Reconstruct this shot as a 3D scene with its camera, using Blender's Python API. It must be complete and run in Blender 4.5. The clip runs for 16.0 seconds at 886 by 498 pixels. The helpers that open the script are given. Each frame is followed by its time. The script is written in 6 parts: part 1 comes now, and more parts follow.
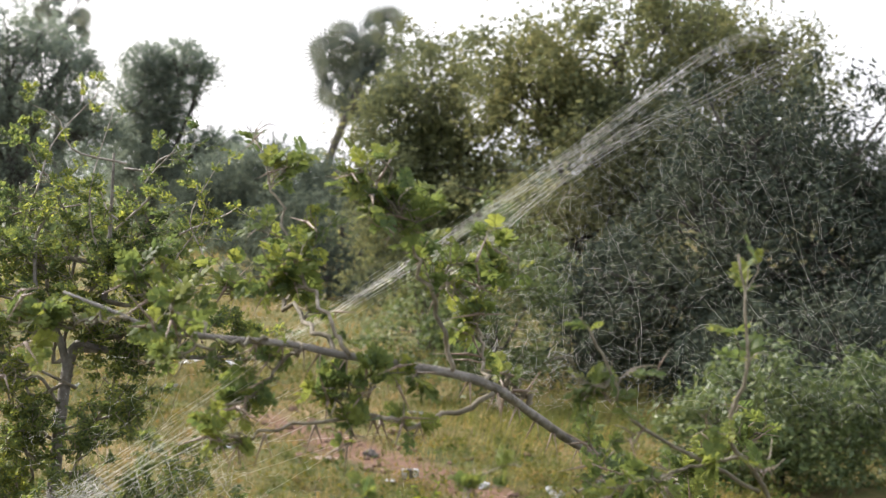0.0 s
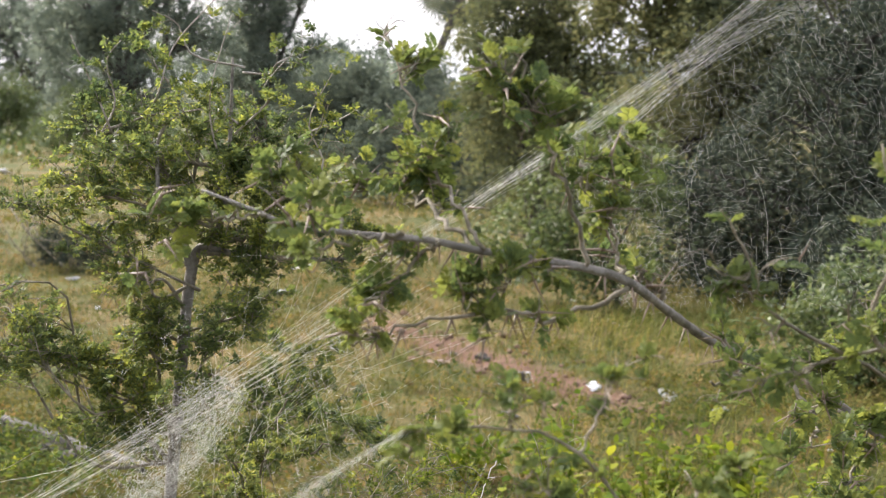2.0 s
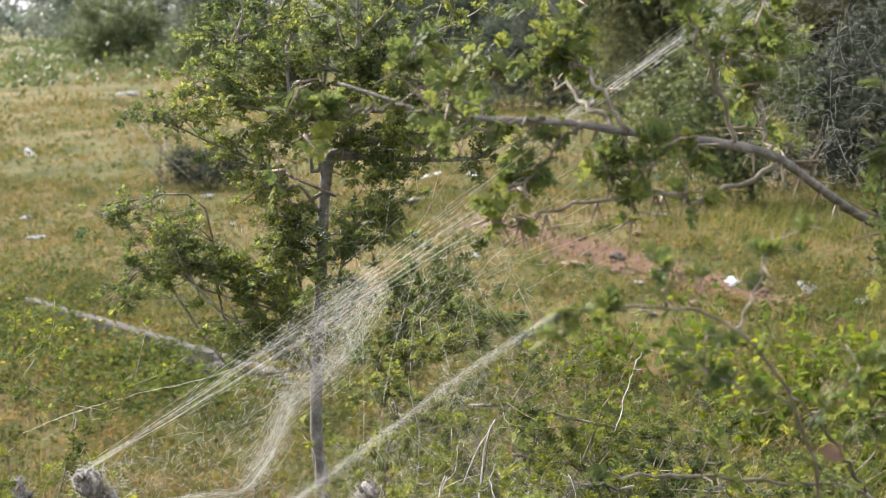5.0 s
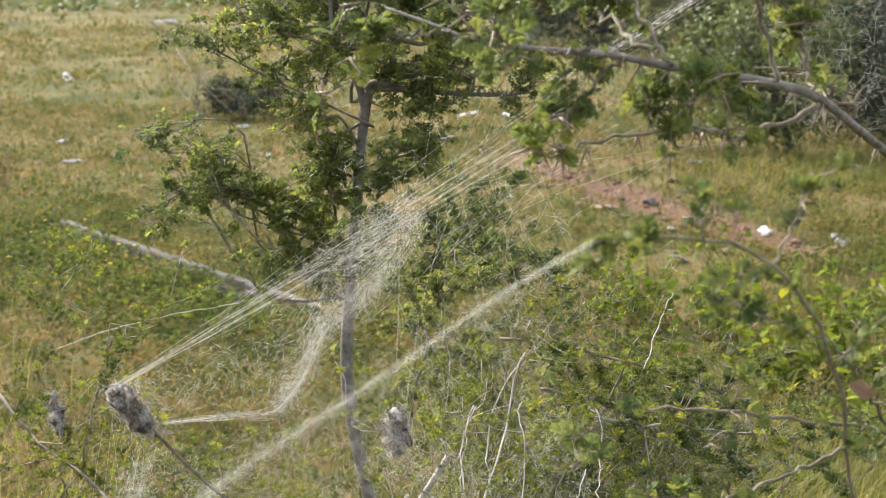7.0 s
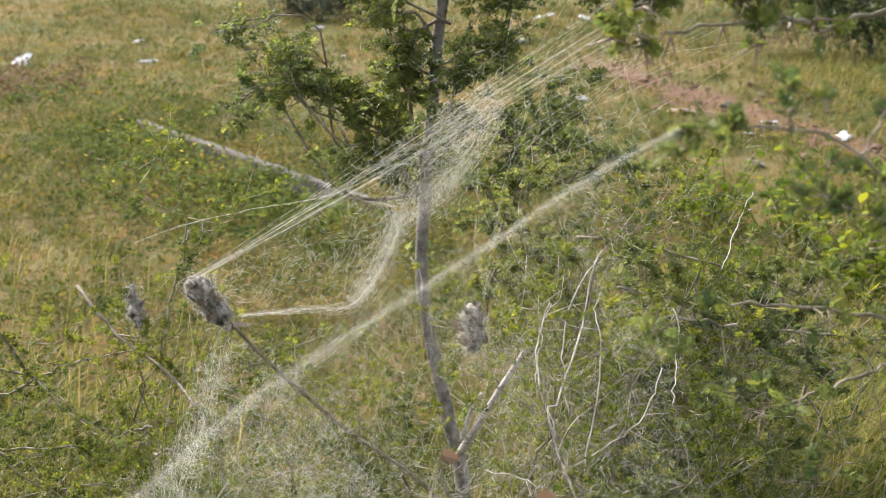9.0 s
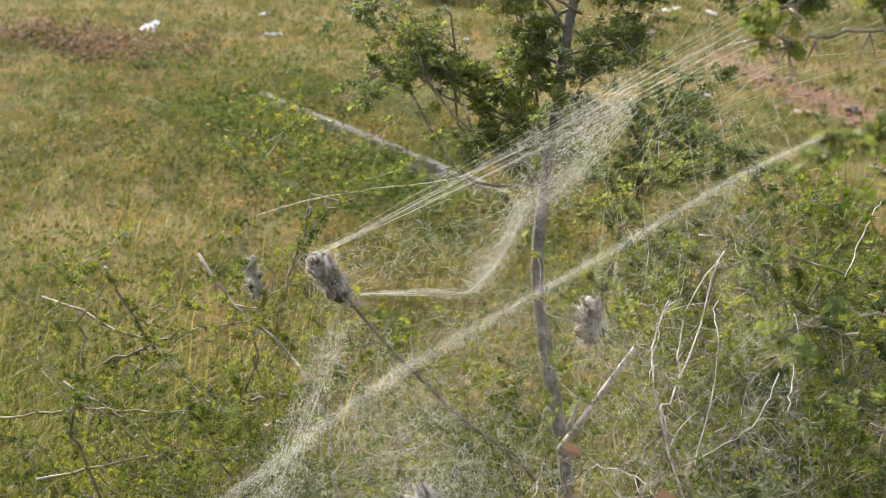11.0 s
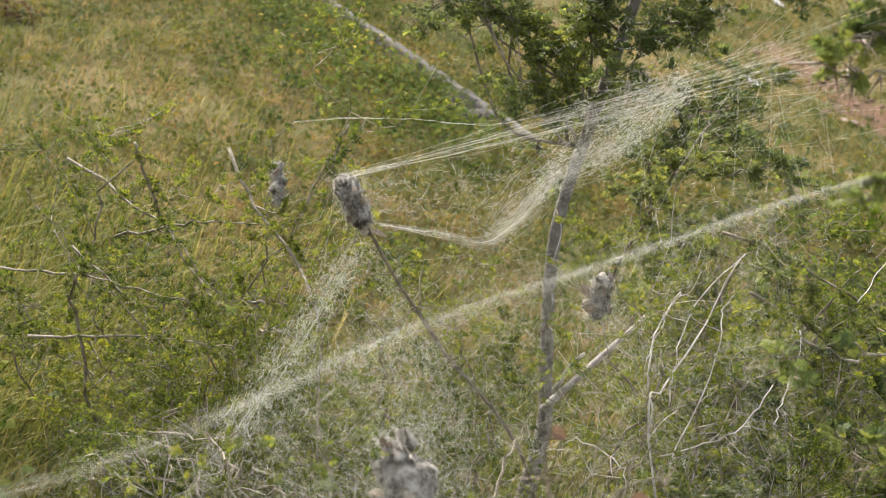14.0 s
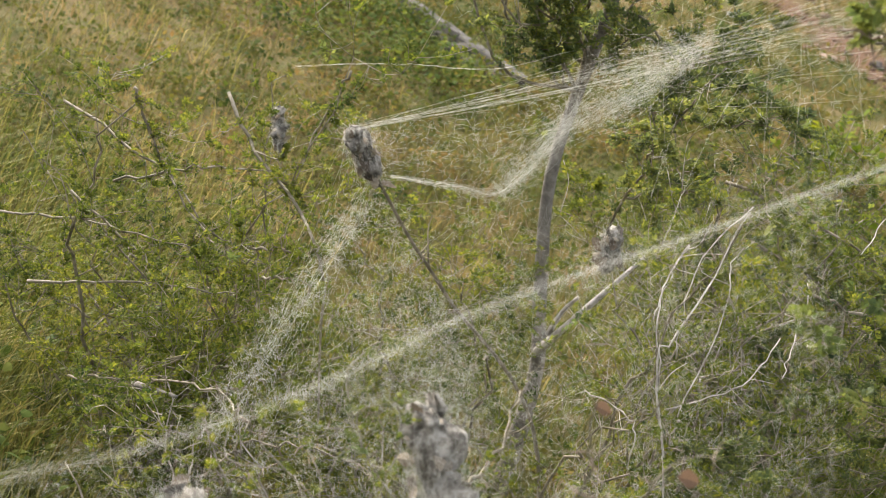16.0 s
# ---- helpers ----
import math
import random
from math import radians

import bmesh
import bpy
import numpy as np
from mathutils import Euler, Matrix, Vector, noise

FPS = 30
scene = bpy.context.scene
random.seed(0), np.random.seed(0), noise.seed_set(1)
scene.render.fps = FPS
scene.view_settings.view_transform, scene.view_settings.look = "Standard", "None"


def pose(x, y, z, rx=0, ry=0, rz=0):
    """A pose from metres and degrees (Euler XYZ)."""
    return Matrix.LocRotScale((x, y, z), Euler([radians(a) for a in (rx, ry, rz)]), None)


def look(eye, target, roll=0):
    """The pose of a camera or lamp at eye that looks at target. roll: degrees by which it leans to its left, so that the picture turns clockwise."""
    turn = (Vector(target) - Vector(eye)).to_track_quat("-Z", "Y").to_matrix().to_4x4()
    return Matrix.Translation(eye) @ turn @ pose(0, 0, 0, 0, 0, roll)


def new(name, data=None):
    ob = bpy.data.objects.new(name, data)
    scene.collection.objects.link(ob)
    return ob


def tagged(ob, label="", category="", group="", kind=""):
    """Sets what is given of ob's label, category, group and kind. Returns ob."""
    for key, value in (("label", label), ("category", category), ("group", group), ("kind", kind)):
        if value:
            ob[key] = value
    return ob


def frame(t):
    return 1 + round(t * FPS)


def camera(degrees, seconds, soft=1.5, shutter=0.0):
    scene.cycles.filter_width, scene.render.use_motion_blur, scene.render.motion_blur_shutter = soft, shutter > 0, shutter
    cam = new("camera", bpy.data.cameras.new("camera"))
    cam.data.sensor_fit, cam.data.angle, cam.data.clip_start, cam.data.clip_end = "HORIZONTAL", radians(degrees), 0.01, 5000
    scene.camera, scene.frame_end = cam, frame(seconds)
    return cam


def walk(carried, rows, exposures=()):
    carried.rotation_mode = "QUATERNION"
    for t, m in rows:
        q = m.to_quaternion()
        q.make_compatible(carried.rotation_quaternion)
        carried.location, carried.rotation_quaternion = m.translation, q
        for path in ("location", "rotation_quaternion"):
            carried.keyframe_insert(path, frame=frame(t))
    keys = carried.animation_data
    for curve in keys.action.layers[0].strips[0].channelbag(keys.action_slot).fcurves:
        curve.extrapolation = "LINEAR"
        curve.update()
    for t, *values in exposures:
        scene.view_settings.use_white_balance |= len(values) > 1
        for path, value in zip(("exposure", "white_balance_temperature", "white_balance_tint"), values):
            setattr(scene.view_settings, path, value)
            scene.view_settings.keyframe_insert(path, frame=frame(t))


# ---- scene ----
cam = camera(30.0, 16.0, soft=0.8)
PATH = [
    (0, (0.000, 0.000, 1.700), (0.000, 1.999, 1.624), 1.34),
    (0.5, (-0.009, 0.001, 1.699), (-0.038, 1.999, 1.614), 1.65),
    (1, (-0.019, -0.000, 1.697), (-0.076, 1.996, 1.581), 1.99),
    (1.5, (-0.024, 0.001, 1.693), (-0.122, 1.992, 1.528), 1.46),
    (2, (-0.025, 0.002, 1.690), (-0.151, 1.989, 1.498), 0.55),
    (2.5, (-0.027, 0.006, 1.688), (-0.187, 1.989, 1.477), 0.10),
    (3, (-0.030, 0.010, 1.685), (-0.231, 1.987, 1.456), -0.65),
    (3.5, (-0.033, 0.019, 1.681), (-0.267, 1.990, 1.437), -1.11),
    (4, (-0.034, 0.018, 1.679), (-0.287, 1.985, 1.418), -1.55),
    (4.2, (-0.035, 0.020, 1.677), (-0.295, 1.984, 1.407), -1.80),
    (6.5, (-0.043, 0.010, 1.664), (-0.361, 1.953, 1.314), -2.00),
    (7, (-0.043, 0.004, 1.661), (-0.363, 1.943, 1.289), -0.43),
    (7.5, (-0.040, 0.007, 1.656), (-0.358, 1.942, 1.260), 0.81),
    (8, (-0.043, 0.013, 1.652), (-0.384, 1.937, 1.224), 0.86),
    (8.5, (-0.047, 0.017, 1.647), (-0.426, 1.923, 1.175), -0.06),
    (9, (-0.050, 0.013, 1.647), (-0.453, 1.911, 1.163), -0.43),
    (9.2, (-0.050, 0.013, 1.647), (-0.462, 1.909, 1.162), -0.44),
    (11.3, (-0.067, 0.009, 1.652), (-0.608, 1.866, 1.147), 2.40),
    (11.5, (-0.067, 0.012, 1.653), (-0.608, 1.870, 1.146), 2.83),
    (12, (-0.069, 0.016, 1.649), (-0.685, 1.846, 1.127), 2.57),
    (12.5, (-0.067, 0.017, 1.650), (-0.664, 1.845, 1.099), 3.84),
    (13, (-0.066, 0.013, 1.657), (-0.627, 1.847, 1.088), 6.54),
    (13.5, (-0.069, 0.009, 1.667), (-0.587, 1.857, 1.104), 11.53),
    (14, (-0.077, 0.008, 1.670), (-0.606, 1.845, 1.082), 13.63),
    (14.5, (-0.081, 0.005, 1.670), (-0.583, 1.828, 1.018), 14.47),
    (15, (-0.101, 0.005, 1.675), (-0.577, 1.823, 0.993), 16.14),
    (15.5, (-0.124, 0.001, 1.682), (-0.604, 1.823, 1.012), 17.03),
    (16, (-0.136, 0.004, 1.685), (-0.604, 1.833, 1.025), 14.53),
]
# the cooler, less green white balance early on stands in for distance haze
walk(cam, [(t, look(eye, target, roll)) for t, eye, target, roll in PATH], exposures=[(0, 0.96, 6250, 14), (2.5, 1.06, 6250, 15), (4.2, 1.07, 6250, 15), (9, 1.05, 6400, 12), (12, 1.02, 6500, 11), (16, 0.97, 6550, 11)])

cam.data.dof.use_dof = True
cam.data.dof.focus_distance = 2.35
cam.data.dof.aperture_fstop = 13.0

# ---- world, sun, exposure ----
SUN = Vector((-0.66, 0.46, 0.60)).normalized()
world = bpy.data.worlds.new("hazy_sky")
scene.world = world
world.use_nodes = True
wn, wl = world.node_tree.nodes, world.node_tree.links
wn.clear()
sky = wn.new("ShaderNodeTexSky")
sky.sky_type, sky.sun_disc = "NISHITA", False
sky.sun_elevation, sky.sun_rotation = math.asin(SUN.z), math.atan2(SUN.x, SUN.y)
sky.dust_density, sky.air_density, sky.ozone_density = 6.0, 1.0, 1.0
haze = wn.new("ShaderNodeMix")
haze.data_type = "RGBA"
haze.inputs["Factor"].default_value = 0.75
back = wn.new("ShaderNodeBackground")
back.inputs["Strength"].default_value = 0.33
wout = wn.new("ShaderNodeOutputWorld")
wl.new(sky.outputs[0], haze.inputs["A"])
haze.inputs["B"].default_value = (2.75, 2.78, 2.85, 1)
wl.new(haze.outputs["Result"], back.inputs["Color"])
wl.new(back.outputs[0], wout.inputs[0])
sun = new("sun", bpy.data.lights.new("sun", "SUN"))
sun.data.energy, sun.data.angle, sun.data.color = 4.8, radians(0.8), (1.0, 0.94, 0.84)
sun.matrix_world = look(SUN * 50, (0, 0, 0))

# ---- materials ----
rng = np.random.default_rng(11)


def blank(name):
    m = bpy.data.materials.new(name)
    m.use_nodes = True
    m.node_tree.nodes.clear()
    return m, m.node_tree.nodes, m.node_tree.links


def ramp(nodes, stops):
    r = nodes.new("ShaderNodeValToRGB")
    while len(r.color_ramp.elements) < len(stops):
        r.color_ramp.elements.new(0.5)
    for e, (p, c) in zip(r.color_ramp.elements, stops):
        e.position, e.color = p, (*c, 1)
    return r


def noise_node(nodes, links, scale, detail=4, rough=0.6, coord="Object"):
    tc = nodes.new("ShaderNodeTexCoord")
    n = nodes.new("ShaderNodeTexNoise")
    n.inputs["Scale"].default_value, n.inputs["Detail"].default_value, n.inputs["Roughness"].default_value = scale, detail, rough
    links.new(tc.outputs[coord], n.inputs["Vector"])
    return n


def leaf_material(name, stops, through_light=0.35, rough=0.5, patch=3.0, patch_mix=0.35, single=False, gloss=0.3):
    """Leaves: the colour differs from leaf to leaf and in wider patches; light shines through."""
    m, n, l = blank(name)
    if single:
        src = n.new("ShaderNodeObjectInfo").outputs["Random"]
    else:
        src = n.new("ShaderNodeNewGeometry").outputs["Random Per Island"]
    nz = noise_node(n, l, patch, 3)
    wide = n.new("ShaderNodeMapRange")
    wide.inputs["From Min"].default_value, wide.inputs["From Max"].default_value = 0.32, 0.68
    l.new(nz.outputs["Fac"], wide.inputs["Value"])
    mix = n.new("ShaderNodeMix")
    mix.inputs["Factor"].default_value = patch_mix
    l.new(src, mix.inputs["A"])
    l.new(wide.outputs[0], mix.inputs["B"])
    r = ramp(n, stops)
    l.new(mix.outputs["Result"], r.inputs[0])
    p = n.new("ShaderNodeBsdfPrincipled")
    p.inputs["Roughness"].default_value = rough
    p.inputs["Specular IOR Level"].default_value = gloss
    t = n.new("ShaderNodeBsdfTranslucent")
    hs = n.new("ShaderNodeHueSaturation")
    hs.inputs["Saturation"].default_value, hs.inputs["Value"].default_value, hs.inputs["Hue"].default_value = 1.05, 1.35, 0.488
    ms = n.new("ShaderNodeMixShader")
    ms.inputs[0].default_value = through_light
    o = n.new("ShaderNodeOutputMaterial")
    l.new(r.outputs[0], p.inputs["Base Color"])
    l.new(r.outputs[0], hs.inputs["Color"])
    l.new(hs.outputs[0], t.inputs["Color"])
    l.new(p.outputs[0], ms.inputs[1])
    l.new(t.outputs[0], ms.inputs[2])
    l.new(ms.outputs[0], o.inputs[0])
    return m


def solid_material(name, stops, scale, rough=0.8, bump=0.3, bump_scale=None, fine=0.0, trans=0.0):
    m, n, l = blank(name)
    nz = noise_node(n, l, scale, 6, 0.65)
    r = ramp(n, stops)
    l.new(nz.outputs["Fac"], r.inputs[0])
    p = n.new("ShaderNodeBsdfPrincipled")
    p.inputs["Roughness"].default_value = rough
    p.inputs["Specular IOR Level"].default_value = 0.3
    l.new(r.outputs[0], p.inputs["Base Color"])
    b2 = noise_node(n, l, bump_scale or scale * 4, 5, 0.7)
    b = n.new("ShaderNodeBump")
    b.inputs["Strength"].default_value = bump
    b.inputs["Distance"].default_value = 0.01
    l.new(b2.outputs["Fac"], b.inputs["Height"])
    l.new(b.outputs[0], p.inputs["Normal"])
    o = n.new("ShaderNodeOutputMaterial")
    if trans:
        t = n.new("ShaderNodeBsdfTranslucent")
        l.new(r.outputs[0], t.inputs["Color"])
        ms = n.new("ShaderNodeMixShader")
        ms.inputs[0].default_value = trans
        l.new(p.outputs[0], ms.inputs[1])
        l.new(t.outputs[0], ms.inputs[2])
        l.new(ms.outputs[0], o.inputs[0])
    else:
        l.new(p.outputs[0], o.inputs[0])
    return m


ACACIA = leaf_material("acacia_leaf", [(0.1, (0.0505, 0.0791, 0.0302)), (0.5, (0.101, 0.133, 0.0367)), (0.9, (0.18, 0.202, 0.046))], 0.52, single=True, patch=6, gloss=0.12)
ACACIA_MASS = leaf_material("acacia_leaf_mass", [(0.1, (0.036, 0.060, 0.026)), (0.5, (0.092, 0.122, 0.037)), (0.9, (0.24, 0.262, 0.052))], 0.6, 0.55, patch=5, patch_mix=0.5, gloss=0.25)
# darker, less translucent copy of the acacia mass, with shade in its colour
SHADED_LEAF = leaf_material("shaded_branch_leaf", [(0.1, (0.034, 0.055, 0.024)), (0.5, (0.085, 0.110, 0.034)), (0.9, (0.20, 0.215, 0.045))], 0.5, 0.6, patch=5, patch_mix=0.5, gloss=0.2)
BUSH_LEAF = leaf_material("bush_leaf", [(0.1, (0.024, 0.043, 0.011)), (0.5, (0.092, 0.120, 0.020)), (0.9, (0.235, 0.240, 0.036))], 0.48, 0.6, patch=4, patch_mix=0.5, gloss=0.15)
TREE_LEAF = leaf_material("tree_leaf", [(0.15, (0.068, 0.083, 0.048)), (0.5, (0.112, 0.125, 0.058)), (0.85, (0.20, 0.195, 0.08))], 0.42, 0.85, patch=0.9, patch_mix=0.5, gloss=0.08)
# dark green, lowered further so the colour carries the shade under the trees
TREE_SHADED = leaf_material("dark_shaded_leaf", [(0.15, (0.026, 0.035, 0.028)), (0.5, (0.044, 0.055, 0.039)), (0.85, (0.076, 0.088, 0.052))], 0.08, 0.85, patch=0.8, gloss=0.08)
# pale blue-grey green: the haze of distance is mixed into the leaf colour
HAZED_LEAF = leaf_material("haze_tinted_leaf", [(0.15, (0.102, 0.124, 0.103)), (0.5, (0.134, 0.163, 0.126)), (0.85, (0.174, 0.202, 0.138))], 0.6, 0.8, patch=0.5)
MID_LEAF = leaf_material("hedge_leaf", [(0.15, (0.056, 0.070, 0.054)), (0.5, (0.078, 0.096, 0.070)), (0.85, (0.115, 0.135, 0.088))], 0.35, 0.8, patch=0.5, gloss=0.08)
SHRUB_LEAF = leaf_material("shrub_leaf", [(0.15, (0.0424, 0.0656, 0.0238)), (0.5, (0.0757, 0.106, 0.0346)), (0.85, (0.141, 0.169, 0.0562))], 0.32, patch=1.5)
WEED_LEAF = leaf_material("weed_leaf", [(0.15, (0.0552, 0.0945, 0.0117)), (0.5, (0.1181, 0.1652, 0.0166)), (0.85, (0.2122, 0.2296, 0.0272))], 0.42, 0.75, patch=2.0, gloss=0.08)
BED_LEAF = leaf_material("kerb_weed_leaf", [(0.15, (0.032, 0.056, 0.012)), (0.5, (0.074, 0.106, 0.020)), (0.85, (0.14, 0.158, 0.032))], 0.35, 0.75, patch=2.0, gloss=0.08)
PALM_LEAF = leaf_material("palm_leaf", [(0.15, (0.035, 0.045, 0.035)), (0.5, (0.055, 0.066, 0.045)), (0.85, (0.09, 0.10, 0.06))], 0.25, patch=0.5)
GRASS = leaf_material("field_grass", [(0.12, (0.042, 0.060, 0.0165)), (0.42, (0.104, 0.104, 0.032)), (0.64, (0.19, 0.150, 0.064)), (0.90, (0.27, 0.20, 0.088))], 0.4, 0.75, patch=4.0, patch_mix=0.8, gloss=0.1)
TALL_GRASS = leaf_material("tall_grass", [(0.1, (0.040, 0.068, 0.0130)), (0.45, (0.108, 0.128, 0.0275)), (0.75, (0.232, 0.207, 0.0567)), (0.97, (0.424, 0.357, 0.1455))], 0.33, 0.6, patch=1.5, patch_mix=0.5, gloss=0.2)
HERB = leaf_material("creeping_herb", [(0.1, (0.0263, 0.0502, 0.0094)), (0.45, (0.074, 0.086, 0.018)), (0.69, (0.136, 0.119, 0.0272)), (0.92, (0.20, 0.135, 0.05))], 0.4, 0.75, patch=3.0, patch_mix=0.8, gloss=0.1)
DRY_HERB = leaf_material("dry_herb", [(0.1, (0.05, 0.04, 0.022)), (0.5, (0.12, 0.08, 0.045)), (0.9, (0.22, 0.15, 0.09))], 0.3, 0.8, patch=2.0, gloss=0.1)
BARK = solid_material("grey_bark", [(0.3, (0.075, 0.067, 0.055)), (0.5, (0.16, 0.145, 0.122)), (0.72, (0.29, 0.27, 0.24))], 40, 0.8, 0.6, 160)
TWIG = solid_material("pale_twig_bark", [(0.3, (0.12, 0.095, 0.07)), (0.5, (0.22, 0.195, 0.16)), (0.7, (0.42, 0.385, 0.34))], 45, 0.5, 0.4, 200)
DARK_TWIG = solid_material("brown_twig_bark", [(0.3, (0.06, 0.055, 0.035)), (0.5, (0.14, 0.12, 0.08)), (0.75, (0.34, 0.30, 0.24))], 40, 0.6, 0.4, 200)
TREE_BARK = solid_material("tree_bark", [(0.3, (0.035, 0.032, 0.028)), (0.6, (0.075, 0.066, 0.056)), (0.8, (0.13, 0.115, 0.10))], 6, 0.95, 0.6, 30)
WHITE_TWIG = solid_material("bleached_twig", [(0.3, (0.16, 0.14, 0.12)), (0.5, (0.34, 0.31, 0.28)), (0.7, (0.60, 0.57, 0.53))], 40, 0.4, 0.4, 200)
THORN = solid_material("thorn_horn", [(0.3, (0.10, 0.07, 0.05)), (0.6, (0.20, 0.15, 0.11)), (0.8, (0.42, 0.36, 0.29))], 60, 0.4, 0.1)
SILK = solid_material("spider_silk", [(0.3, (0.58, 0.57, 0.52)), (0.7, (0.80, 0.79, 0.74))], 8, 0.4, 0.0, trans=0.5)
OLD_SILK = solid_material("dusty_silk", [(0.34, (0.07, 0.062, 0.05)), (0.48, (0.23, 0.21, 0.18)), (0.64, (0.50, 0.47, 0.42))], 85, 0.85, 0.7, 300, trans=0.1)
DEAD_LEAF = leaf_material("dead_leaf", [(0.1, (0.055, 0.042, 0.028)), (0.5, (0.15, 0.12, 0.085)), (0.9, (0.38, 0.335, 0.265))], 0.2, single=True, patch=20)
BROWN_LEAF = solid_material("dry_brown_leaf", [(0.3, (0.10, 0.055, 0.03)), (0.7, (0.21, 0.135, 0.085))], 60, 0.6, 0.3, trans=0.35)
PLASTIC = solid_material("white_plastic", [(0.3, (0.34, 0.35, 0.37)), (0.7, (0.56, 0.57, 0.59))], 9, 0.35, 0.2, 30, trans=0.25)
PINK_PLASTIC = solid_material("faded_pink_plastic", [(0.3, (0.60, 0.42, 0.36)), (0.7, (0.78, 0.66, 0.58))], 9, 0.4, 0.2, 30, trans=0.2)
CONCRETE = solid_material("weathered_concrete", [(0.3, (0.04, 0.037, 0.032)), (0.55, (0.085, 0.08, 0.072)), (0.8, (0.17, 0.16, 0.147))], 5, 0.9, 0.5, 60)
STONE = solid_material("red_clod", [(0.3, (0.10, 0.06, 0.042)), (0.7, (0.21, 0.14, 0.10))], 12, 0.95, 0.5, 60)
DARK_STONE = solid_material("dark_stone", [(0.3, (0.03, 0.028, 0.026)), (0.7, (0.08, 0.07, 0.06))], 12, 0.9, 0.5, 60)
FLOWER = solid_material("yellow_petal", [(0.3, (0.45, 0.34, 0.02)), (0.7, (0.62, 0.48, 0.05))], 20, 0.6, 0.0, trans=0.3)


def ground_material():
    m, n, l = blank("field_soil_and_turf")
    big = noise_node(n, l, 0.55, 5, 0.6)
    small = noise_node(n, l, 6.0, 6, 0.75)
    mix = n.new("ShaderNodeMix")
    mix.inputs["Factor"].default_value = 0.4
    l.new(big.outputs["Fac"], mix.inputs["A"])
    l.new(small.outputs["Fac"], mix.inputs["B"])
    turf = ramp(n, [(0.36, (0.032, 0.046, 0.012)), (0.47, (0.074, 0.078, 0.021)), (0.55, (0.125, 0.100, 0.040)), (0.66, (0.185, 0.128, 0.066))])
    l.new(mix.outputs["Result"], turf.inputs[0])
    # a strip of bare red earth with a ragged rim
    tc = n.new("ShaderNodeTexCoord")
    mp = n.new("ShaderNodeMapping")
    mp.vector_type = "TEXTURE"
    mp.inputs["Location"].default_value = (-0.45, 10.35, 0)
    mp.inputs["Rotation"].default_value = (0, 0, radians(-62))
    mp.inputs["Scale"].default_value = (3.0, 0.27, 3.0)
    l.new(tc.outputs["Object"], mp.inputs["Vector"])
    ln = n.new("ShaderNodeVectorMath")
    ln.operation = "LENGTH"
    l.new(mp.outputs[0], ln.inputs[0])
    rag = noise_node(n, l, 3.2, 6, 0.7)
    add = n.new("ShaderNodeMath")
    add.operation = "MULTIPLY_ADD"
    add.inputs[1].default_value = 1.6
    l.new(rag.outputs["Fac"], add.inputs[0])
    l.new(ln.outputs["Value"], add.inputs[2])
    edge = n.new("ShaderNodeMapRange")
    edge.inputs["From Min"].default_value, edge.inputs["From Max"].default_value = 1.85, 1.35
    l.new(add.outputs[0], edge.inputs["Value"])
    red = ramp(n, [(0.35, (0.095, 0.052, 0.032)), (0.6, (0.145, 0.088, 0.06)), (0.75, (0.20, 0.138, 0.096))])
    l.new(small.outputs["Fac"], red.inputs[0])
    fin = n.new("ShaderNodeMix")
    fin.data_type = "RGBA"
    l.new(edge.outputs[0], fin.inputs["Factor"])
    l.new(turf.outputs[0], fin.inputs["A"])
    l.new(red.outputs[0], fin.inputs["B"])
    p = n.new("ShaderNodeBsdfPrincipled")
    p.inputs["Roughness"].default_value = 0.95
    p.inputs["Specular IOR Level"].default_value = 0.15
    l.new(fin.outputs["Result"], p.inputs["Base Color"])
    b = n.new("ShaderNodeBump")
    b.inputs["Strength"].default_value, b.inputs["Distance"].default_value = 0.7, 0.04
    bz = noise_node(n, l, 22, 6, 0.75)
    l.new(bz.outputs["Fac"], b.inputs["Height"])
    l.new(b.outputs[0], p.inputs["Normal"])
    o = n.new("ShaderNodeOutputMaterial")
    l.new(p.outputs[0], o.inputs[0])
    return m


GROUND = ground_material()

# ---- mesh tools ----


class Pile:
    """Collects triangles of one part."""

    def __init__(self):
        self.v, self.f, self.n = [], [], 0

    def add(self, v, f):
        v, f = np.asarray(v, float).reshape(-1, 3), np.asarray(f, int).reshape(-1, 3)
        self.v.append(v)
        self.f.append(f + self.n)
        self.n += len(v)
        return self

    def many(self, v, f):
        """v: copies x points x 3, all with the same faces f."""
        k, m = v.shape[:2]
        self.v.append(v.reshape(-1, 3))
        self.f.append((f[None] + (np.arange(k) * m)[:, None, None]).reshape(-1, 3) + self.n)
        self.n += k * m
        return self

    def mesh(self, name, material, smooth=True):
        v, f = np.concatenate(self.v), np.concatenate(self.f)
        me = bpy.data.meshes.new(name)
        me.vertices.add(len(v))
        me.vertices.foreach_set("co", v.astype(np.float32).ravel())
        me.loops.add(len(f) * 3)
        me.loops.foreach_set("vertex_index", f.astype(np.int32).ravel())
        me.polygons.add(len(f))
        me.polygons.foreach_set("loop_start", np.arange(0, len(f) * 3, 3, dtype=np.int32))
        me.polygons.foreach_set("use_smooth", np.full(len(f), smooth, dtype=bool))
        me.update(calc_edges=True)
        me.materials.append(material)
        return me


def thing(name, base, label, category, group="", kind=""):
    ob = new(name)
    ob.empty_display_size = 0.1
    ob.matrix_basis = Matrix.Translation(base)
    return tagged(ob, label, category, group, kind)


